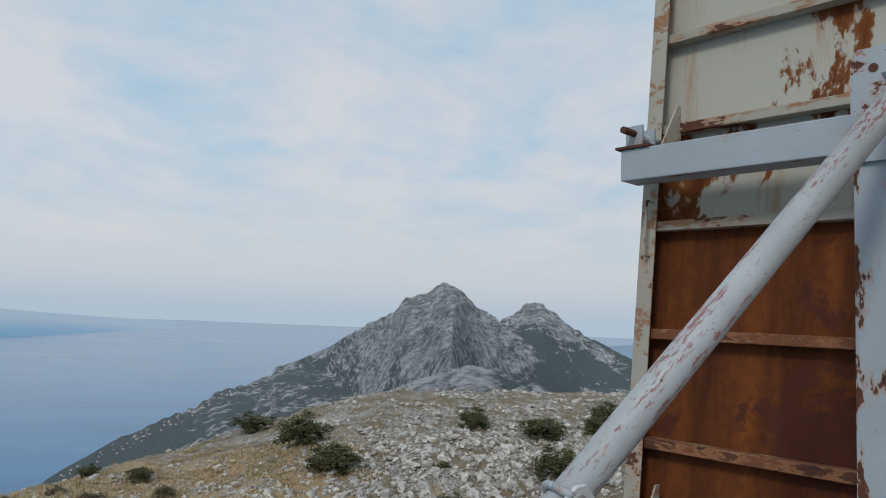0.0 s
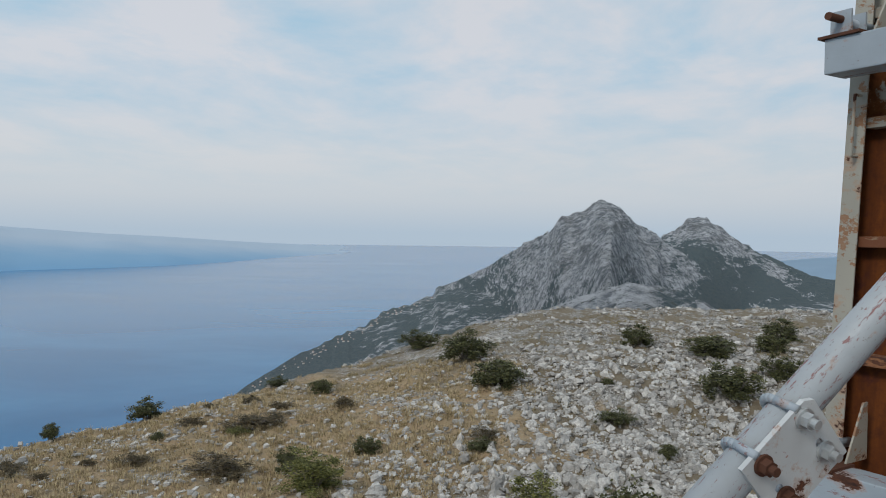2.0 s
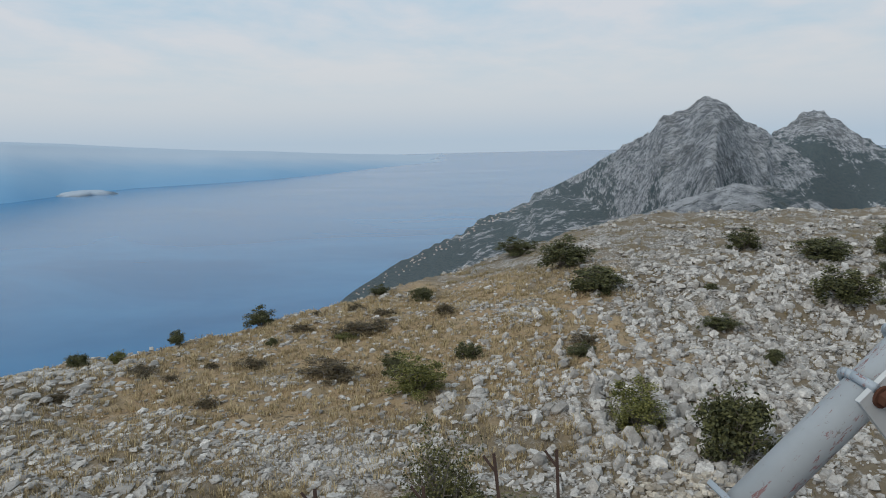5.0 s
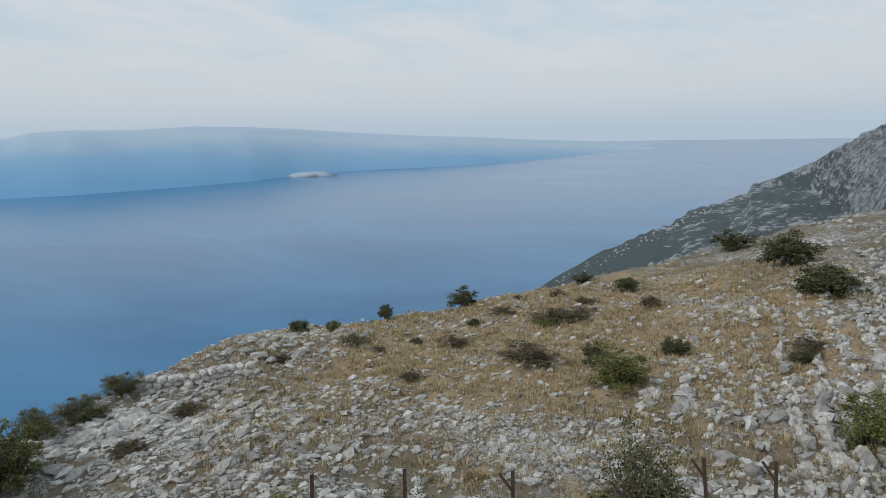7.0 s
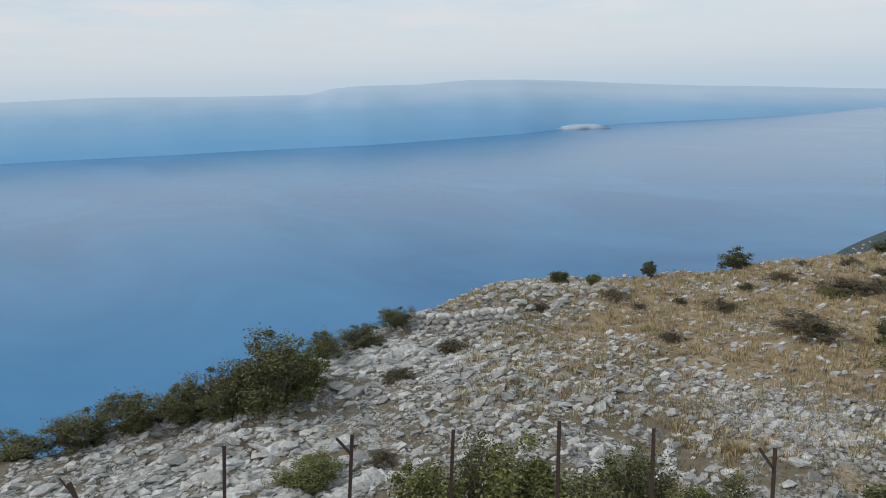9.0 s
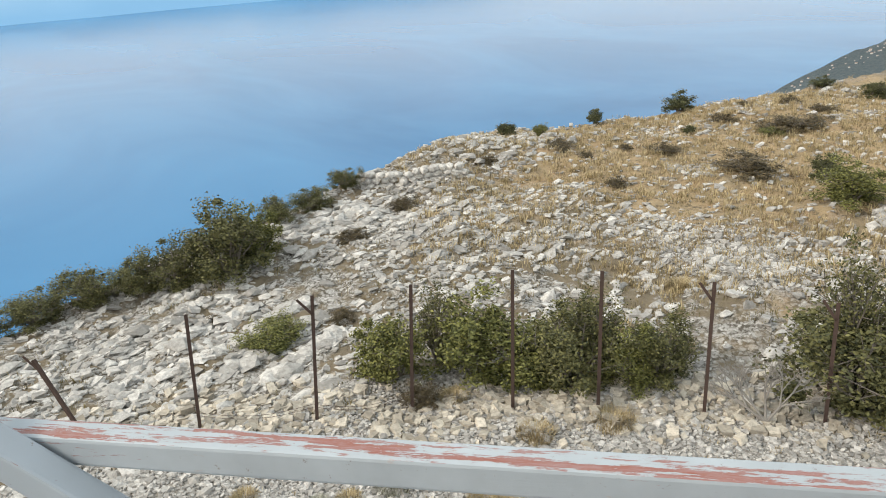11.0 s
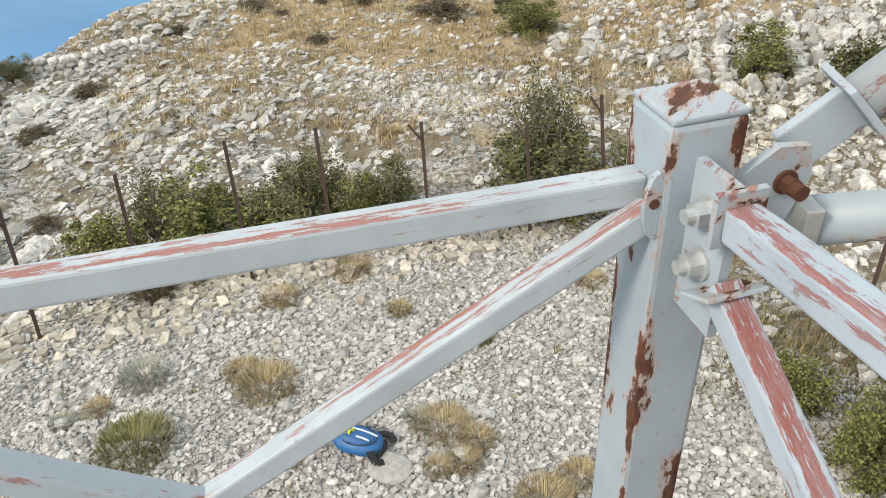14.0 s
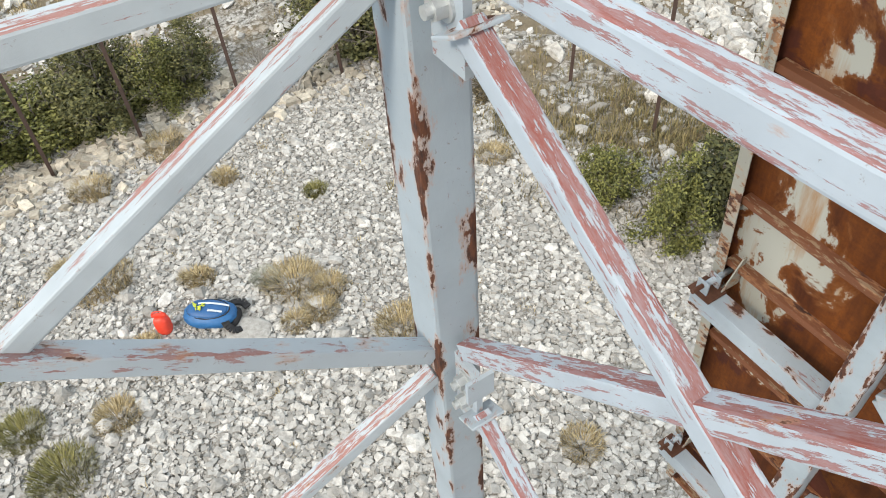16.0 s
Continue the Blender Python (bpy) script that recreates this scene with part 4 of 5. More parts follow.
stones("gravel", x, y, 0.04 + 0.06 * rng.random(len(x)) ** 2.5, M_STONE, "larger pale stones among the gravel", "gravel", 0.6, 0.25)
# stones along the fence line
t = rng.uniform(-6, 9, 2400)
x, y = -5.96 + 0.68 * t + rng.normal(0, 0.36, 2400), 6.02 + 0.73 * t + rng.normal(0, 0.36, 2400)
stones("fence_rubble", x, y, 0.028 + 0.06 * rng.random(2400) ** 2.0, M_CREAM, "cream rubble heaped along the fence", "rubble", 0.6, 0.2, 0.4, blocky=True)
# scree of the slope outside: thin slabs lying along the beds, sparse in the grass
x, y = polar_area(56000, 9.2, 27, -14, 104)
grassy = np.exp(-((x + 10.5) ** 2 + (y - 20.5) ** 2) / 75)
keep = (x > plateau_edge(y) - 1.0) & (patchy(x, y, 0.45, 5.0) > -0.25 + 0.72 * grassy)
x, y = x[keep], y[keep]
stones("scree", x, y, 0.018 + 0.07 * rng.random(len(x)) ** 3.4, M_CRAG, "pale limestone scree and thin slabs on the slope", "scree", 0.5, 0.3, 0.42, 85, 1.2, True, 0.4)
x, y = polar_area(4200, 12, 30, 0, 60)
keep = x > plateau_edge(y)
x, y = x[keep], y[keep]
stones("scree", x, y, 0.03 + 0.06 * rng.random(len(x)) ** 2.5, M_CRAG, "small pale stones scattered through dry grass", "scree", 0.45, 0.25, 0.42, 85, 1.25, True, 0.35)
x, y = polar_area(19000, 24, 52, -20, 44)
keep = (x > plateau_edge(y)) & (patchy(x, y, 0.3, 9.0) > 0.0 + 0.3 * (x < -3))
x, y = x[keep], y[keep]
stones("scree", x, y, 0.035 + 0.12 * rng.random(len(x)) ** 3.4, M_CRAG, "distant pale rocks on the summit slope", "scree", 0.55, 0.32, 0.42, 70, 1.25, True, 0.4)


# fine pale scree in a hollow above the fence
x, y = -6.8 + rng.normal(0, 0.95, 3600), 12.2 + rng.normal(0, 0.6, 3600)
stones("scree", x, y, 0.014 + 0.035 * rng.random(3600) ** 2.5, M_STONE, "patch of fine pale scree below the dry grass", "scree", 0.55, 0.2, 0.35, blocky=True)


def crags(name, cx, cy, spread, count, big, label, lean=(1.0, 1.0)):
    """Jagged ledges of bedrock: blocks thrown up along beds that run across the slope, with smaller pieces round them."""
    count = int(count * 1.7)
    x, y = cx + rng.normal(0, spread[0], count), cy + rng.normal(0, spread[1], count)
    # gather the blocks along the beds
    bed = 0.55 + 0.25 * math.sin(cx)
    across = np.round((x + 0.25 * y) / bed) * bed
    x = x + (across - (x + 0.25 * y)) * rng.uniform(0.3, 0.9, count)
    return stones(name, x, y, big * (0.22 + 0.6 * rng.random(count) ** 2.2), M_CRAG, label, "rock", min(lean[0] * 1.25, 0.95), 0.40, 0.5, 85, 1.25, tip=0.4)


crags("bedrock", 0.6, 19.5, (2.6, 4.4), 1900, 0.16, "jagged white limestone bedrock standing out of the slope", (0.85, 1))
crags("bedrock", -0.3, 15.6, (1.2, 1.3), 420, 0.21, "broken white rock beside a dark bush", (0.9, 1))
crags("bedrock", 2.6, 27.0, (3.2, 5.0), 800, 0.2, "weathered white bedrock near the summit ridge", (0.7, 1))
crags("bedrock", 2.2, 10.3, (0.9, 1.2), 520, 0.14, "blade-like limestone outcrop outside the fence", (1.3, 1))
crags("bedrock", -4.7, 15.3, (0.5, 0.35), 60, 0.22, "small pale rock ledge", (0.6, 1))
crags("bedrock", -14.4, 7.2, (0.45, 1.5), 260, 0.24, "smooth pale ledges at the plateau's edge", (0.4, 1))
crags("bedrock", -12.3, 8.9, (1.6, 1.0), 300, 0.2, "flat pale rock slabs on the slope", (0.26, 1))
crags("bedrock", -10.5, 4.3, (1.0, 0.6), 220, 0.25, "rounded grey rock slab", (0.3, 1))
crags("bedrock", -12.3, 3.2, (1.4, 1.2), 460, 0.17, "tilted pale limestone slabs on the slope", (0.36, 1))
crags("bedrock", -10.5, 1.6, (1.2, 1.0), 330, 0.16, "broken pale limestone slabs", (0.4, 1))
crags("bedrock", -15.0, 13.8, (0.6, 1.6), 160, 0.22, "pale rim rocks at the plateau's edge", (0.4, 1))
crags("bedrock", -8.0, 11.0, (2.2, 1.8), 260, 0.16, "scattered pale rocks in thin grass", (0.4, 1))

# dry stone wall at the rim, stone by stone
wall = thing("dry_stone_wall", (-14.9, 10.7, rough_height(-14.9, 10.7) - 0.12), "low dry stone wall of white limestone", "wall")
shapes = []
for k in range(5):
    bm = bmesh.new()
    bmesh.ops.create_icosphere(bm, subdivisions=1, radius=0.5)
    for v in bm.verts:
        v.co = Vector((v.co.x * 1.25, v.co.y * 0.9, v.co.z * 0.75)) * (1 + random.uniform(-0.14, 0.14))
    me = bpy.data.meshes.new("stone")
    bm.to_mesh(me)
    bm.free()
    me.materials.append(M_CRAG)
    shapes.append(me)
for row in range(3):
    for i in range(14 - row):
        st = new("stone", shapes[(i * 3 + row) % 5])
        st.parent = wall
        u = (i - 6.5 + 0.5 * row + random.uniform(-0.1, 0.1)) * 0.23
        st.matrix_basis = pose(u * 0.66 + random.uniform(-0.05, 0.05), u * 0.75, 0.10 + row * 0.15 + rough_height(-14.9 + u * 0.66, 10.7 + u * 0.75) - 0.12 - wall.location.z, random.uniform(-15, 15), random.uniform(-15, 15), random.uniform(0, 360)) @ Matrix.Scale(random.uniform(0.2, 0.3), 4)


# ---- grass ----
def grass(name, centres, radius, tall, blades, mat, label, category="grass", kind="stuff", wide=0.004):
    """Thin curved blades standing in clumps round the given centres, as one mesh."""
    verts, faces = [], []
    for (cx, cy), rad, h in zip(centres, radius, tall):
        cz = rough_height(cx, cy)
        for _ in range(blades):
            a, q = random.uniform(0, 6.283), rad * math.sqrt(random.random())
            bx, by = cx + q * math.cos(a), cy + q * math.sin(a)
            lean = random.uniform(0.1, 1.0)
            hh = h * random.uniform(0.5, 1.15) * (1 - 0.4 * q / (rad + 1e-6))
            a += random.uniform(-0.6, 0.6)
            dx, dy = math.cos(a) * lean * hh, math.sin(a) * lean * hh
            w = wide + 0.007 * h
            px, py = -math.sin(a) * w, math.cos(a) * w
            k = len(verts)
            verts += [(bx - px, by - py, cz - 0.02), (bx + px, by + py, cz - 0.02), (bx + dx * 0.45 + px * 0.7, by + dy * 0.45 + py * 0.7, cz + hh * 0.65),
                      (bx + dx * 0.45 - px * 0.7, by + dy * 0.45 - py * 0.7, cz + hh * 0.65), (bx + dx, by + dy, cz + hh)]
            faces += [(k, k + 1, k + 2, k + 3), (k + 3, k + 2, k + 4)]
    me = bpy.data.meshes.new(name)
    me.from_pydata(verts, [], faces)
    me.materials.append(mat)
    return tagged(new(name, me), label, category, kind=kind)


x, y = polar_area(12000, 10.5, 34, 0, 62)
f = 1 - np.hypot(x + 11.0, y - 19.0) / 10.5 + 0.6 * patchy(x, y, 0.25, 4.0)
keep = (f > 0.12) & (x > plateau_edge(y) + 0.2)
pts = list(zip(x[keep].tolist(), y[keep].tolist()))
grass("dry_grass", pts, [0.11] * len(pts), [0.17] * len(pts), 15, M_GRASS, "golden dry grass covering the slope", wide=0.006)
x, y = polar_area(13000, 8.8, 42, -18, 100)
keep = (x > plateau_edge(y)) & (patchy(x, y, 0.55, 8.0) > -0.02)
pts = list(zip(x[keep].tolist(), y[keep].tolist()))
grass("dry_grass", pts, [0.16] * len(pts), [0.10] * len(pts), 12, M_GRASS_MIX, "olive grass and herbs between the stones", wide=0.006)
x, y = 0.9 + rng.normal(0, 1.1, 420), 7.5 + rng.normal(0, 0.75, 420)
pts = [(a, b) for a, b in zip(x.tolist(), y.tolist()) if math.hypot(a, b) > 6.0]
grass("dry_grass", pts, [0.16] * len(pts), [0.13] * len(pts), 30, M_GRASS_MIX, "olive herbs among rubble at the yard's edge", wide=0.005)
x, y = polar_area(260, 2.5, 9.0, -20, 100)
pts = list(zip(x.tolist(), y.tolist()))
grass("dry_grass", pts, [0.07] * len(pts), [0.08] * len(pts), 14, M_GRASS, "small dry weeds in the gravel")

TUFTS = [(-2.7, 4.6, 0.30, 0), (-2.3, 4.6, 0.18, 0), (-1.4, 4.2, 0.28, 0), (-5.6, 5.6, 0.24, 0), (-3.8, 2.8, 0.2, 0), (-4.0, 2.2, 0.28, 1), (-4.6, 2.5, 0.22, 1), (0.4, 3.2, 0.18, 0),
         (-0.9, 6.9, 0.2, 0), (-3.9, 3.6, 0.13, 0), (-3.8, 4.5, 0.14, 0), (-2.3, 4.3, 0.17, 0), (-5.1, 6.5, 0.28, 0), (-2.5, 4.1, 0.14, 0), (-1.2, 4.6, 0.2, 0)]
TUFTS2 = [(-6.2, 3.8, 0.28, 2), (-4.8, 4.3, 0.34, 0), (-6.3, 3.2, 0.15, 0), (-5.5, 3.0, 0.40, 1), (-7.2, 2.3, 0.15, 0), (-3.7, 4.5, 0.14, 0), (-4.1, 6.1, 0.15, 0), (-2.9, 6.0, 0.13, 1),
          (-2.1, 7.6, 0.22, 0), (-6.5, 2.9, 0.12, 2), (-7.0, 5.4, 0.2, 0), (-5.6, 8.7, 0.22, 0), (-6.7, 10.4, 0.28, 0), (-3.0, 4.6, 0.14, 2), (-5.2, 4.35, 0.2, 0)]
for cx, cy, rad, kind in TUFTS + TUFTS2:
    tuft = grass("grass_tuft", [(cx, cy)], [rad], [0.07 + rad * 0.35], int(420 + rad * 3400), (M_GRASS, M_GRASS_GREEN, M_GRASS_SILVER)[kind],
                 ("dry straw-coloured grass tuft in the gravel", "yellow-green herb clump in the gravel", "silvery herb clump in the gravel")[kind], "grass", "", 0.0022)
    tuft["group"] = "tufts in the yard"


# ---- shrubs ----
def branch(bm, a, b, r0, r1):
    pipe(bm, a, b, r0, 6, r1, False)


def shrub_kind(seed, leaves, leaf, mat, label, twigs=14, bare=0.0, spread=1.0, tall=1.0, category="shrub"):
    """A shrub one metre across: stems that fork, and small leaves in clumps round the twig ends."""
    rnd = random.Random(seed)
    ob = thing("shrub", (0, 0, -60), label, category, "shrubs on the slope")
    bm = bmesh.new()
    tips = []
    for i in range(twigs):
        a = rnd.uniform(0, 6.283)
        lean = rnd.uniform(0.1, 1.0) ** 0.7
        end = Vector((math.cos(a) * 0.42 * lean * spread, math.sin(a) * 0.42 * lean * spread, tall * (0.85 - 0.4 * lean) * rnd.uniform(0.75, 1.1)))
        mid = end * 0.5 + Vector((rnd.uniform(-0.06, 0.06), rnd.uniform(-0.06, 0.06), 0.06))
        branch(bm, (0.1 * end.x, 0.1 * end.y, -0.05), mid, 0.014, 0.009)
        branch(bm, mid, end, 0.009, 0.004)
        tips.append(end)
        for _ in range(4):
            s = mid.lerp(end, rnd.random())
            e = s + Vector((rnd.uniform(-0.17, 0.17), rnd.uniform(-0.17, 0.17), rnd.uniform(-0.03, 0.18) * tall))
            branch(bm, s, e, 0.005, 0.002)
            tips.append(e)
    part("stem", bm, M_TWIG, ob, "grey woody stems")
    verts, faces = [], []
    clumps = []
    for _ in range(46):
        a, e = rnd.uniform(0, 6.283), math.asin(rnd.random() ** 0.8)
        q = rnd.uniform(0.45, 1.0) * (1 + 0.28 * math.sin(2 * a + seed) + 0.14 * math.sin(5 * a + 2 * seed))
        clumps.append((Vector((0.44 * q * math.cos(a) * math.cos(e) * spread, 0.44 * q * math.sin(a) * math.cos(e) * spread, (0.08 + 0.78 * q * math.sin(e)) * tall)), rnd.uniform(0.03, 0.07)))
    for _ in range(leaves):
        if rnd.random() < 0.82 - bare * 0.3:
            t, wide = rnd.choice(clumps)
            if bare and t.z > 0.62 * tall and rnd.random() < bare:
                continue
        else:
            t, wide = rnd.choice(tips), 0.045
        c = t + Vector((rnd.gauss(0, wide), rnd.gauss(0, wide), rnd.gauss(0, wide * 0.9)))
        c.z = max(0.02, c.z)
        u = Vector((rnd.gauss(0, 1), rnd.gauss(0, 1), rnd.gauss(0, 0.6))).normalized() * leaf
        v = u.cross(Vector((rnd.gauss(0, 1), rnd.gauss(0, 1), rnd.gauss(0, 1)))).normalized() * leaf * 0.5
        k = len(verts)
        verts += [tuple(c - u), tuple(c + v), tuple(c + u), tuple(c - v)]
        faces.append((k, k + 1, k + 2, k + 3))
    me = bpy.data.meshes.new("leaves")
    me.from_pydata(verts, [], faces)
    me.materials.append(mat)
    lf = new("leaves", me)
    lf.parent = ob
    return ob


KINDS = {
    "dark": [shrub_kind(k, 5200, 0.03, M_LEAF, "dense dark green shrub among pale rocks") for k in (1, 2, 9)],
    "fine": [shrub_kind(k, 11000, 0.019, M_LEAF_OLIVE, "large olive-green leafy shrub with twigs showing", 26, 0.35, 1.0, 1.0) for k in (3,)],
    "light": [shrub_kind(k, 8000, 0.023, M_LEAF_LIGHT, "light green leafy shrub", 20) for k in (4, 5)],
    "brown": [shrub_kind(k, 4200, 0.024, M_LEAF_BROWN, "low brownish heath shrub in dry grass", 16, 0.0, 1.1, 0.8) for k in (6, 7)],
    "tall": [shrub_kind(8, 4600, 0.018, M_LEAF_OLIVE, "tall thin-leaved bush with bare twig tops", 22, 0.55, 0.8, 1.3)],
}
count = 0


def plant(kind, places):
    global count
    for x, y, w, h in places:
        base = KINDS[kind][count % len(KINDS[kind])]
        count += 1
        m = pose(x, y, rough_height(x, y) - 0.03, 0, 0, count * 77 % 360) @ Matrix.Diagonal((w * 1.08, w * 1.08, max(h, 0.22) * 1.12, 1))
        copy_thing(base, m)


plant("dark", [(-14.5, 21.8, 1.2, 0.65), (-15.6, 18.7, 0.6, 0.5), (-15.8, 15.0, 0.66, 0.5), (-7.5, 17.3, 0.8, 0.58), (-5.8, 18.4, 0.72, 0.46), (-9.8, 25.4, 1.0, 0.57), (-8.5, 35.3, 1.95, 0.8),
               (-4.9, 28.2, 2.0, 1.15), (-3.2, 24.2, 1.9, 1.0), (-12.3, 27.2, 0.9, 0.4), (-12.3, 19.0, 0.45, 0.25)])
plant("dark", [(0.8, 13.8, 1.5, 1.6), (1.7, 31.9, 1.5, 0.85), (4.1, 23.8, 1.75, 1.1), (4.3, 29.7, 2.2, 0.9), (6.1, 26.6, 1.3, 0.85), (0.6, 21.2, 1.0, 0.4), (0.4, 24.6, 0.5, 0.3), (-2.8, 18.6, 0.75, 0.35),
               (1.8, 18.9, 0.6, 0.35), (6.9, 31.0, 1.4, 0.95), (8.0, 35.0, 2.0, 1.0), (1.7, 6.3, 1.0, 0.95)])
plant("brown", [(-12.9, 16.8, 0.4, 0.22), (-11.9, 17.3, 0.95, 0.38), (-10.1, 21.1, 1.9, 0.45), (-12.7, 22.7, 0.56, 0.26), (-12.1, 20.4, 0.77, 0.28), (-11.7, 23.7, 0.73, 0.3), (-10.4, 23.3, 0.82, 0.25),
                (-7.9, 22.6, 0.75, 0.38), (-9.1, 16.6, 1.6, 0.5), (-11.0, 14.0, 0.63, 0.3), (-13.9, 15.1, 1.1, 0.28), (-12.8, 15.0, 0.46, 0.2)])
plant("brown", [(-14.3, 12.8, 0.52, 0.25), (-13.9, 9.7, 0.8, 0.38), (-13.0, 7.6, 0.65, 0.3), (-2.8, 19.4, 0.8, 0.35), (-7.2, 5.0, 0.5, 0.45), (-10.2, 5.6, 0.5, 0.32), (-11.9, 4.0, 0.36, 0.2), (-1.2, 8.3, 0.9, 0.3)])
plant("light", [(-15.5, 16.1, 0.5, 0.45), (-6.2, 15.5, 1.45, 0.8), (-10.4, 20.2, 0.75, 0.3), (-1.1, 15.1, 1.3, 0.95), (-8.0, 5.1, 1.15, 1.15), (-7.3, 6.1, 1.5, 1.1), (-6.7, 6.7, 1.4, 0.9), (-5.4, 7.3, 0.85, 0.85),
                (0.5, 6.3, 0.75, 0.85), (1.15, 5.75, 0.8, 1.0), (-10.4, 4.4, 1.1, 0.5), (-13.9, 5.8, 1.2, 1.1)])
plant("fine", [(-6.1, 6.9, 1.45, 1.25), (-3.2, 9.1, 2.1, 1.3), (-5.3, 7.7, 1.2, 0.95), (-13.5, 5.0, 1.8, 1.5), (-13.9, 4.2, 1.3, 1.0), (-14.4, 3.5, 1.0, 0.75), (-14.7, 2.6, 1.3, 0.75), (-14.8, 1.6, 1.3, 0.7), (-15.0, 0.6, 1.3, 0.7),
               (-15.5, 8.1, 1.0, 0.6), (-15.2, 7.0, 0.95, 0.7), (-15.9, 9.3, 0.9, 0.5)])
plant("tall", [(-3.5, 9.5, 1.35, 1.75), (-6.0, 7.2, 1.1, 1.15), (-7.9, 5.9, 0.9, 1.2)])
for group in KINDS.values():
    for ob in group:
        for o in [*ob.children, ob]:
            bpy.data.objects.remove(o)

# bleached dead bush at the fence
dead = thing("dead_bush", (-4.0, 7.75, rough_height(-4.0, 7.75)), "bleached grey dead bush lying by the fence", "bush")
rnd = random.Random(5)
bm = bmesh.new()


def fork(a, d, length, r, level):
    b = a + d * length
    branch(bm, a, b, r, r * 0.7)
    if level:
        for _ in range(3):
            nd = (d + Vector((rnd.uniform(-0.7, 0.7), rnd.uniform(-0.7, 0.7), rnd.uniform(-0.35, 0.5)))).normalized()
            fork(b, nd, length * rnd.uniform(0.6, 0.85), r * 0.62, level - 1)


for q in range(4):
    fork(Vector((0.25, 0.1, 0.02)), Vector((-0.7 + 0.3 * q, -0.25 + 0.15 * q, 0.5)).normalized(), 0.29, 0.022, 4)
part("branch", bm, M_DEAD, dead)

# ---- fence ----
line_a, line_d = Vector((-5.96, 6.02, 0)), Vector((0.68, 0.733, 0))


def fence_post(x, y, tall, arms, lean, turn):
    """An angle-iron post; arms: 0 none, 1 one bent arm at the top, 2 a fork."""
    z = rough_height(x, y)
    ob = thing("fence_post", (x, y, z), ("straight rusted angle-iron fence post", "rusted angle-iron fence post with a bent top", "rusted angle-iron fence post with a forked top")[arms], "fence post", "fence posts", turn)
    bm = bmesh.new()
    top = Vector((lean[0], lean[1], tall))
    beam(bm, (0, 0, -0.15), top, 0.045, 0.006, (0, 1, 0), 0)
    beam(bm, (0.02, 0.02, -0.15), top + Vector((0.02, 0.02, 0)), 0.006, 0.045, (0, 1, 0), 0)
    part("upright", bm, M_POST, ob)
    for side in ((), (-1,), (-1, 1))[arms]:
        base = top * 0.86
        bm = beam(bmesh.new(), base, base + Vector((side * 0.17, 0.0, 0.24 if side < 0 else 0.20)), 0.035, 0.006, (0, 1, 0), 0)
        part("arm", bm, M_POST, ob)
    return ob


row = [(-8.9, 2.45, 1.75, 0, 0.16), (-7.9, 3.7, 1.9, 1, 0.20), (-7.2, 4.8, 1.93, 0, 0.15), (-6.24, 5.8, 2.1, 0, 0.06), (-5.38, 6.54, 2.03, 0, 0.02), (-4.39, 7.47, 1.92, 1, -0.01), (-3.26, 8.41, 1.7, 1, -0.07),
       (-2.37, 9.15, 1.95, 1, -0.2), (-1.75, 9.68, 1.9, 1, -0.06), (-0.1, 8.5, 1.9, 0, 0.04), (1.0, 7.6, 1.95, 0, -0.04)]
ends = []
for x, y, tall, arms, lean in row:
    fence_post(x, y, tall, arms, (lean, 0), math.degrees(math.atan2(-x, y)))
    ends.append(Vector((x, y, rough_height(x, y))))
fence_post(-9.9, 1.25, 1.2, 1, (-0.5, 0.1), 47)
wire = thing("fence_wire", tuple(ends[0]), "thin rusted wire strung between fence posts", "wire")
for h in (0.25, 0.3):
    bm = bmesh.new()
    for a, b in zip(ends[:3], ends[1:3]):
        pts = [a.lerp(b, k / 8) + Z * (h - 0.12 * math.sin(math.pi * k / 8)) for k in range(9)]
        for u, v in zip(pts, pts[1:]):
            pipe(bm, u, v, 0.003, 5, None, False)
    local("strand", bm, M_POST, wire)

# ---- things left in the yard ----
bz = rough_height(-3.3, 4.0)
bag = thing("backpack", (-3.36, 4.0, bz + 0.02), "blue hiking backpack lying on the gravel with black straps", "backpack", "", 8)


def pillow(bm, size, at_, power=3.0, seg=20):
    made = bmesh.ops.create_uvsphere(bm, u_segments=seg * 2, v_segments=seg, radius=1.0)["verts"]
    for v in made:
        c = v.co
        k = (abs(c.x) ** power + abs(c.y) ** power + abs(c.z) ** power) ** (-1 / power)
        w = 1 + 0.06 * noise.noise(c * 3.0 + Vector(at_))
        v.co = Vector((c.x * k * size[0] * w, c.y * k * size[1] * w, c.z * k * size[2] * w)) + Vector(at_)
    return bm


part("body", pillow(bmesh.new(), (0.27, 0.165, 0.10), (0, 0, 0.10), 2.4), M_BLUE, bag, "blue ripstop body", True)
part("front_pocket", pillow(bmesh.new(), (0.205, 0.115, 0.05), (-0.01, 0.0, 0.175), 2.3), M_BLUE_DARK, bag, "darker blue front pocket", True)
bm = bmesh.new()
for k in range(28):
    a, b = 2 * math.pi * k / 28, 2 * math.pi * (k + 1) / 28
    pipe(bm, (0.215 * math.cos(a), 0.125 * math.sin(a), 0.176), (0.215 * math.cos(b), 0.125 * math.sin(b), 0.176), 0.006, 6)
part("piping", bm, M_BLACK, bag, "dark piping round the front pocket")
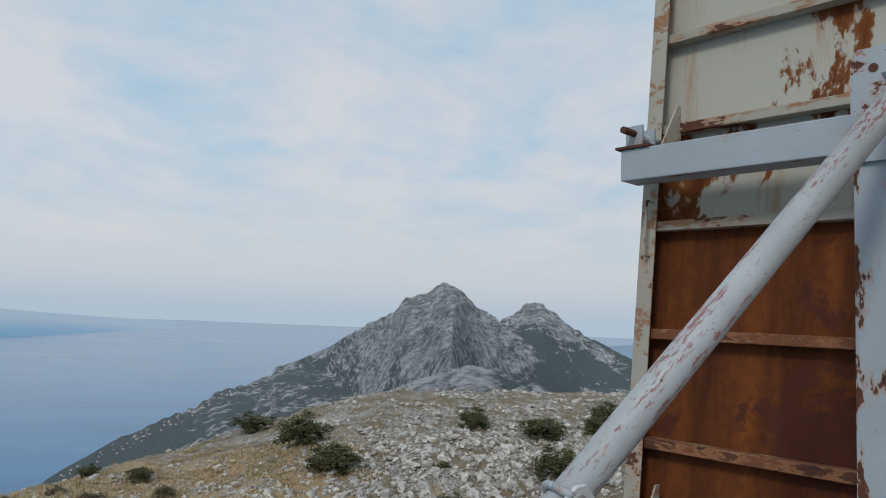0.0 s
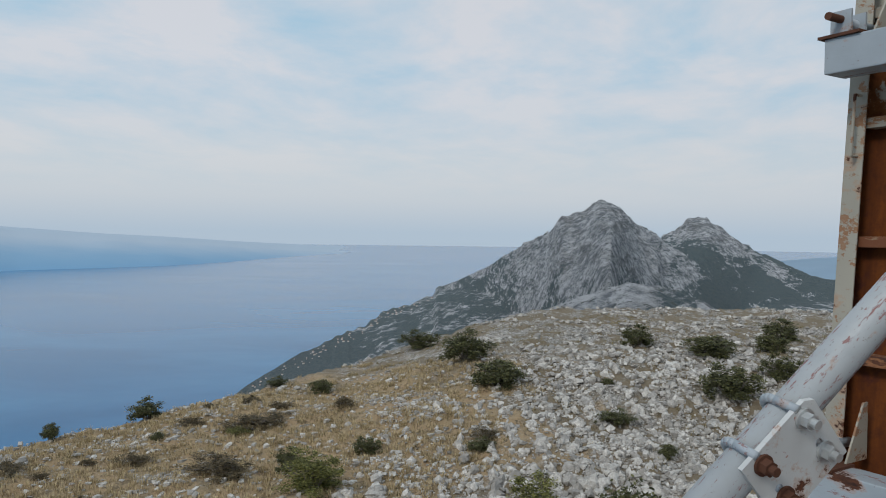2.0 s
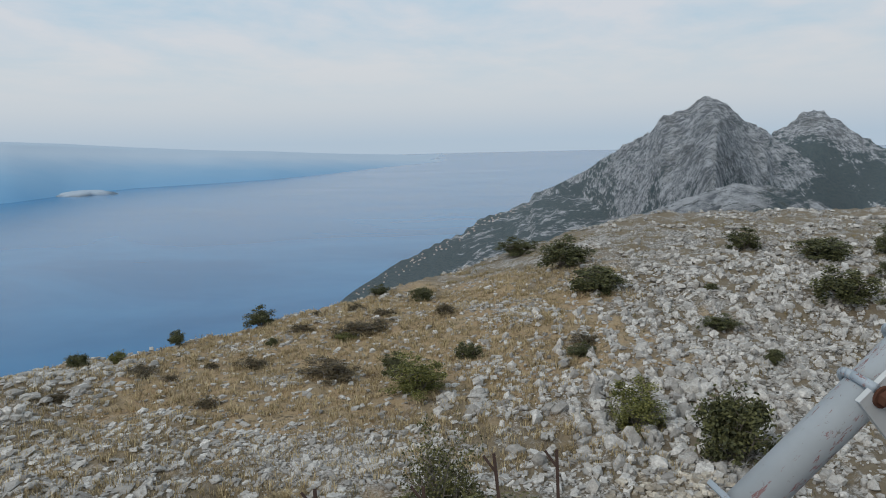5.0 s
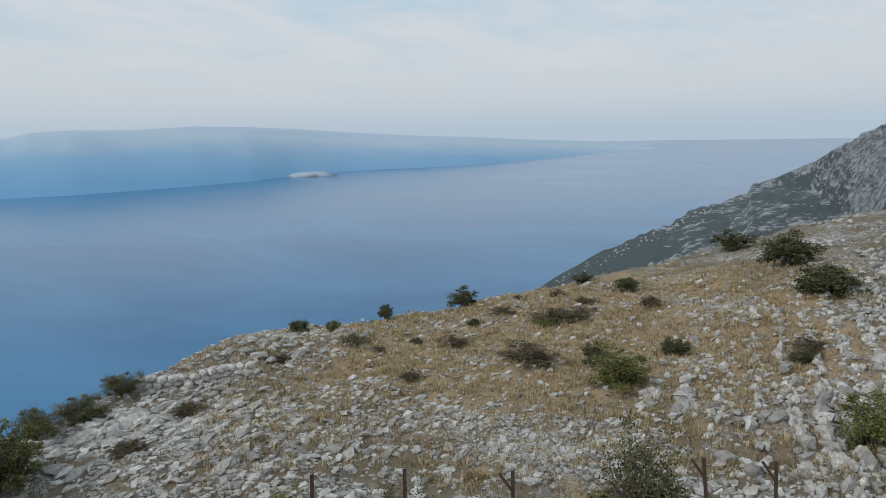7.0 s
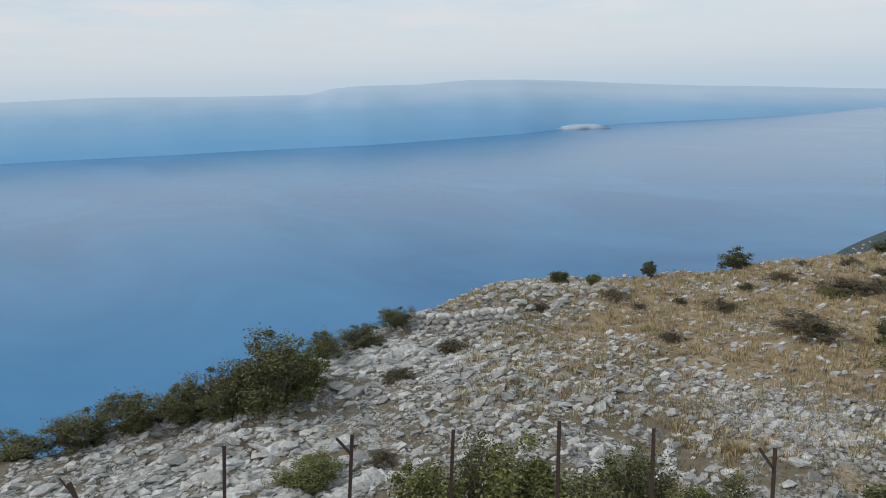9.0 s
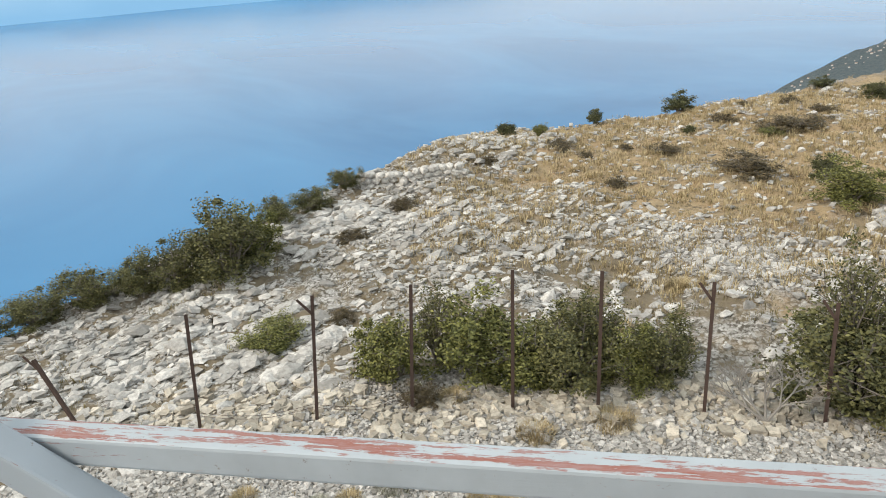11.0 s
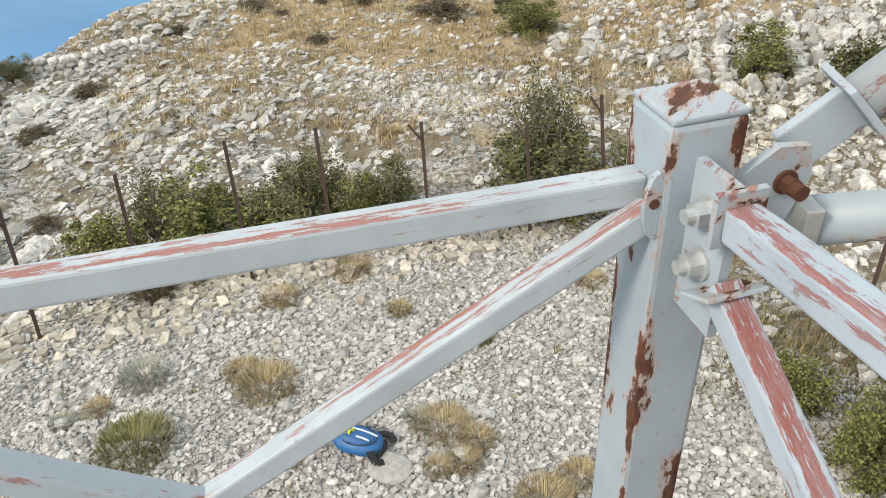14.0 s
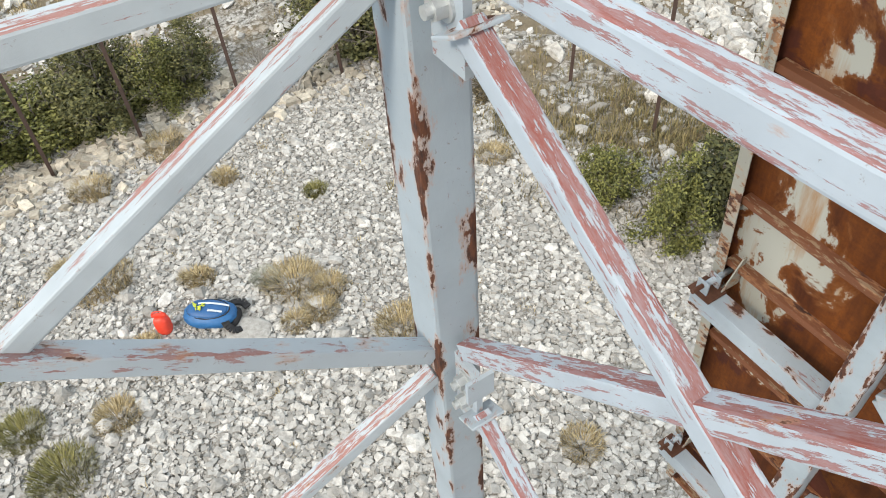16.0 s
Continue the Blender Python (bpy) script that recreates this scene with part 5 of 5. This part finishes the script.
for s in (1, -1):
    bm = bmesh.new()
    for k in range(7):
        a, b = k / 7, (k + 1) / 7
        beam(bm, (0.17 + 0.17 * a, s * (0.10 + 0.075 * math.sin(a * 2.6)), 0.13 - 0.09 * a), (0.17 + 0.17 * b, s * (0.10 + 0.075 * math.sin(b * 2.6)), 0.13 - 0.09 * b), 0.075, 0.03, (0, 0, 1), 0.006)
    part("strap", bm, M_BLACK, bag, "padded black shoulder strap")
for y, a0, a1 in ((0.035, -0.10, 0.21), (-0.055, 0.02, 0.16)):
    bm = bmesh.new()
    for k in range(8):
        a, b = a0 + (a1 - a0) * k / 8, a0 + (a1 - a0) * (k + 1) / 8
        beam(bm, (a, y, 0.232 - a * a * 0.9), (b, y, 0.232 - b * b * 0.9), 0.02, 0.006, (0, 0, 1), 0.001)
    part("webbing", bm, M_SILVER, bag, "pale grey reflective webbing")
bm = bmesh.new()
rnd = random.Random(12)
for k in range(14):
    a = Vector((-0.07 + rnd.uniform(-0.05, 0.05), -0.01 + rnd.uniform(-0.04, 0.04), 0.232))
    pipe(bm, a, a + Vector((rnd.uniform(-0.05, 0.05), rnd.uniform(-0.05, 0.05), 0.008)), 0.006, 6)
part("elastic_cord", bm, M_YELLOW, bag, "bundled yellow-green cord", True)
part("hip_pad", pillow(bmesh.new(), (0.05, 0.12, 0.05), (0.25, 0, 0.05), 2.4, 12), M_BLACK, bag, "black hip belt pad", True)

sack = thing("dry_bag", (-3.78, 3.80, rough_height(-3.78, 3.80)), "small orange-red roll-top dry bag standing on gravel", "bag", "", 15)
bm = bmesh.new()
pillow(bm, (0.075, 0.07, 0.13), (0, 0, 0.13), 3.2, 14)
part("body", bm, M_RED, sack, "", True)
bm = beam(bmesh.new(), (-0.07, 0, 0.275), (0.07, 0, 0.275), 0.035, 0.03, (0, 0, 1), 0.008)
part("rolled_top", bm, M_RED, sack)
bm = bmesh.new()
for k in range(10):
    a, b = math.pi * k / 10, math.pi * (k + 1) / 10
    pipe(bm, (0.065 * math.cos(a), 0, 0.28 + 0.05 * math.sin(a)), (0.065 * math.cos(b), 0, 0.28 + 0.05 * math.sin(b)), 0.006, 8)
part("handle", bm, M_RED, sack)
slab = pillow(bmesh.new(), (0.23, 0.19, 0.035), (0, 0, 0.012), 2.4, 10)
slab = tagged(mesh_object("flat_stone", slab, M_STONE), "flat pale stone beside the backpack", "stone")
slab.location = (-2.93, 3.9, rough_height(-2.93, 3.9) + 0.02)
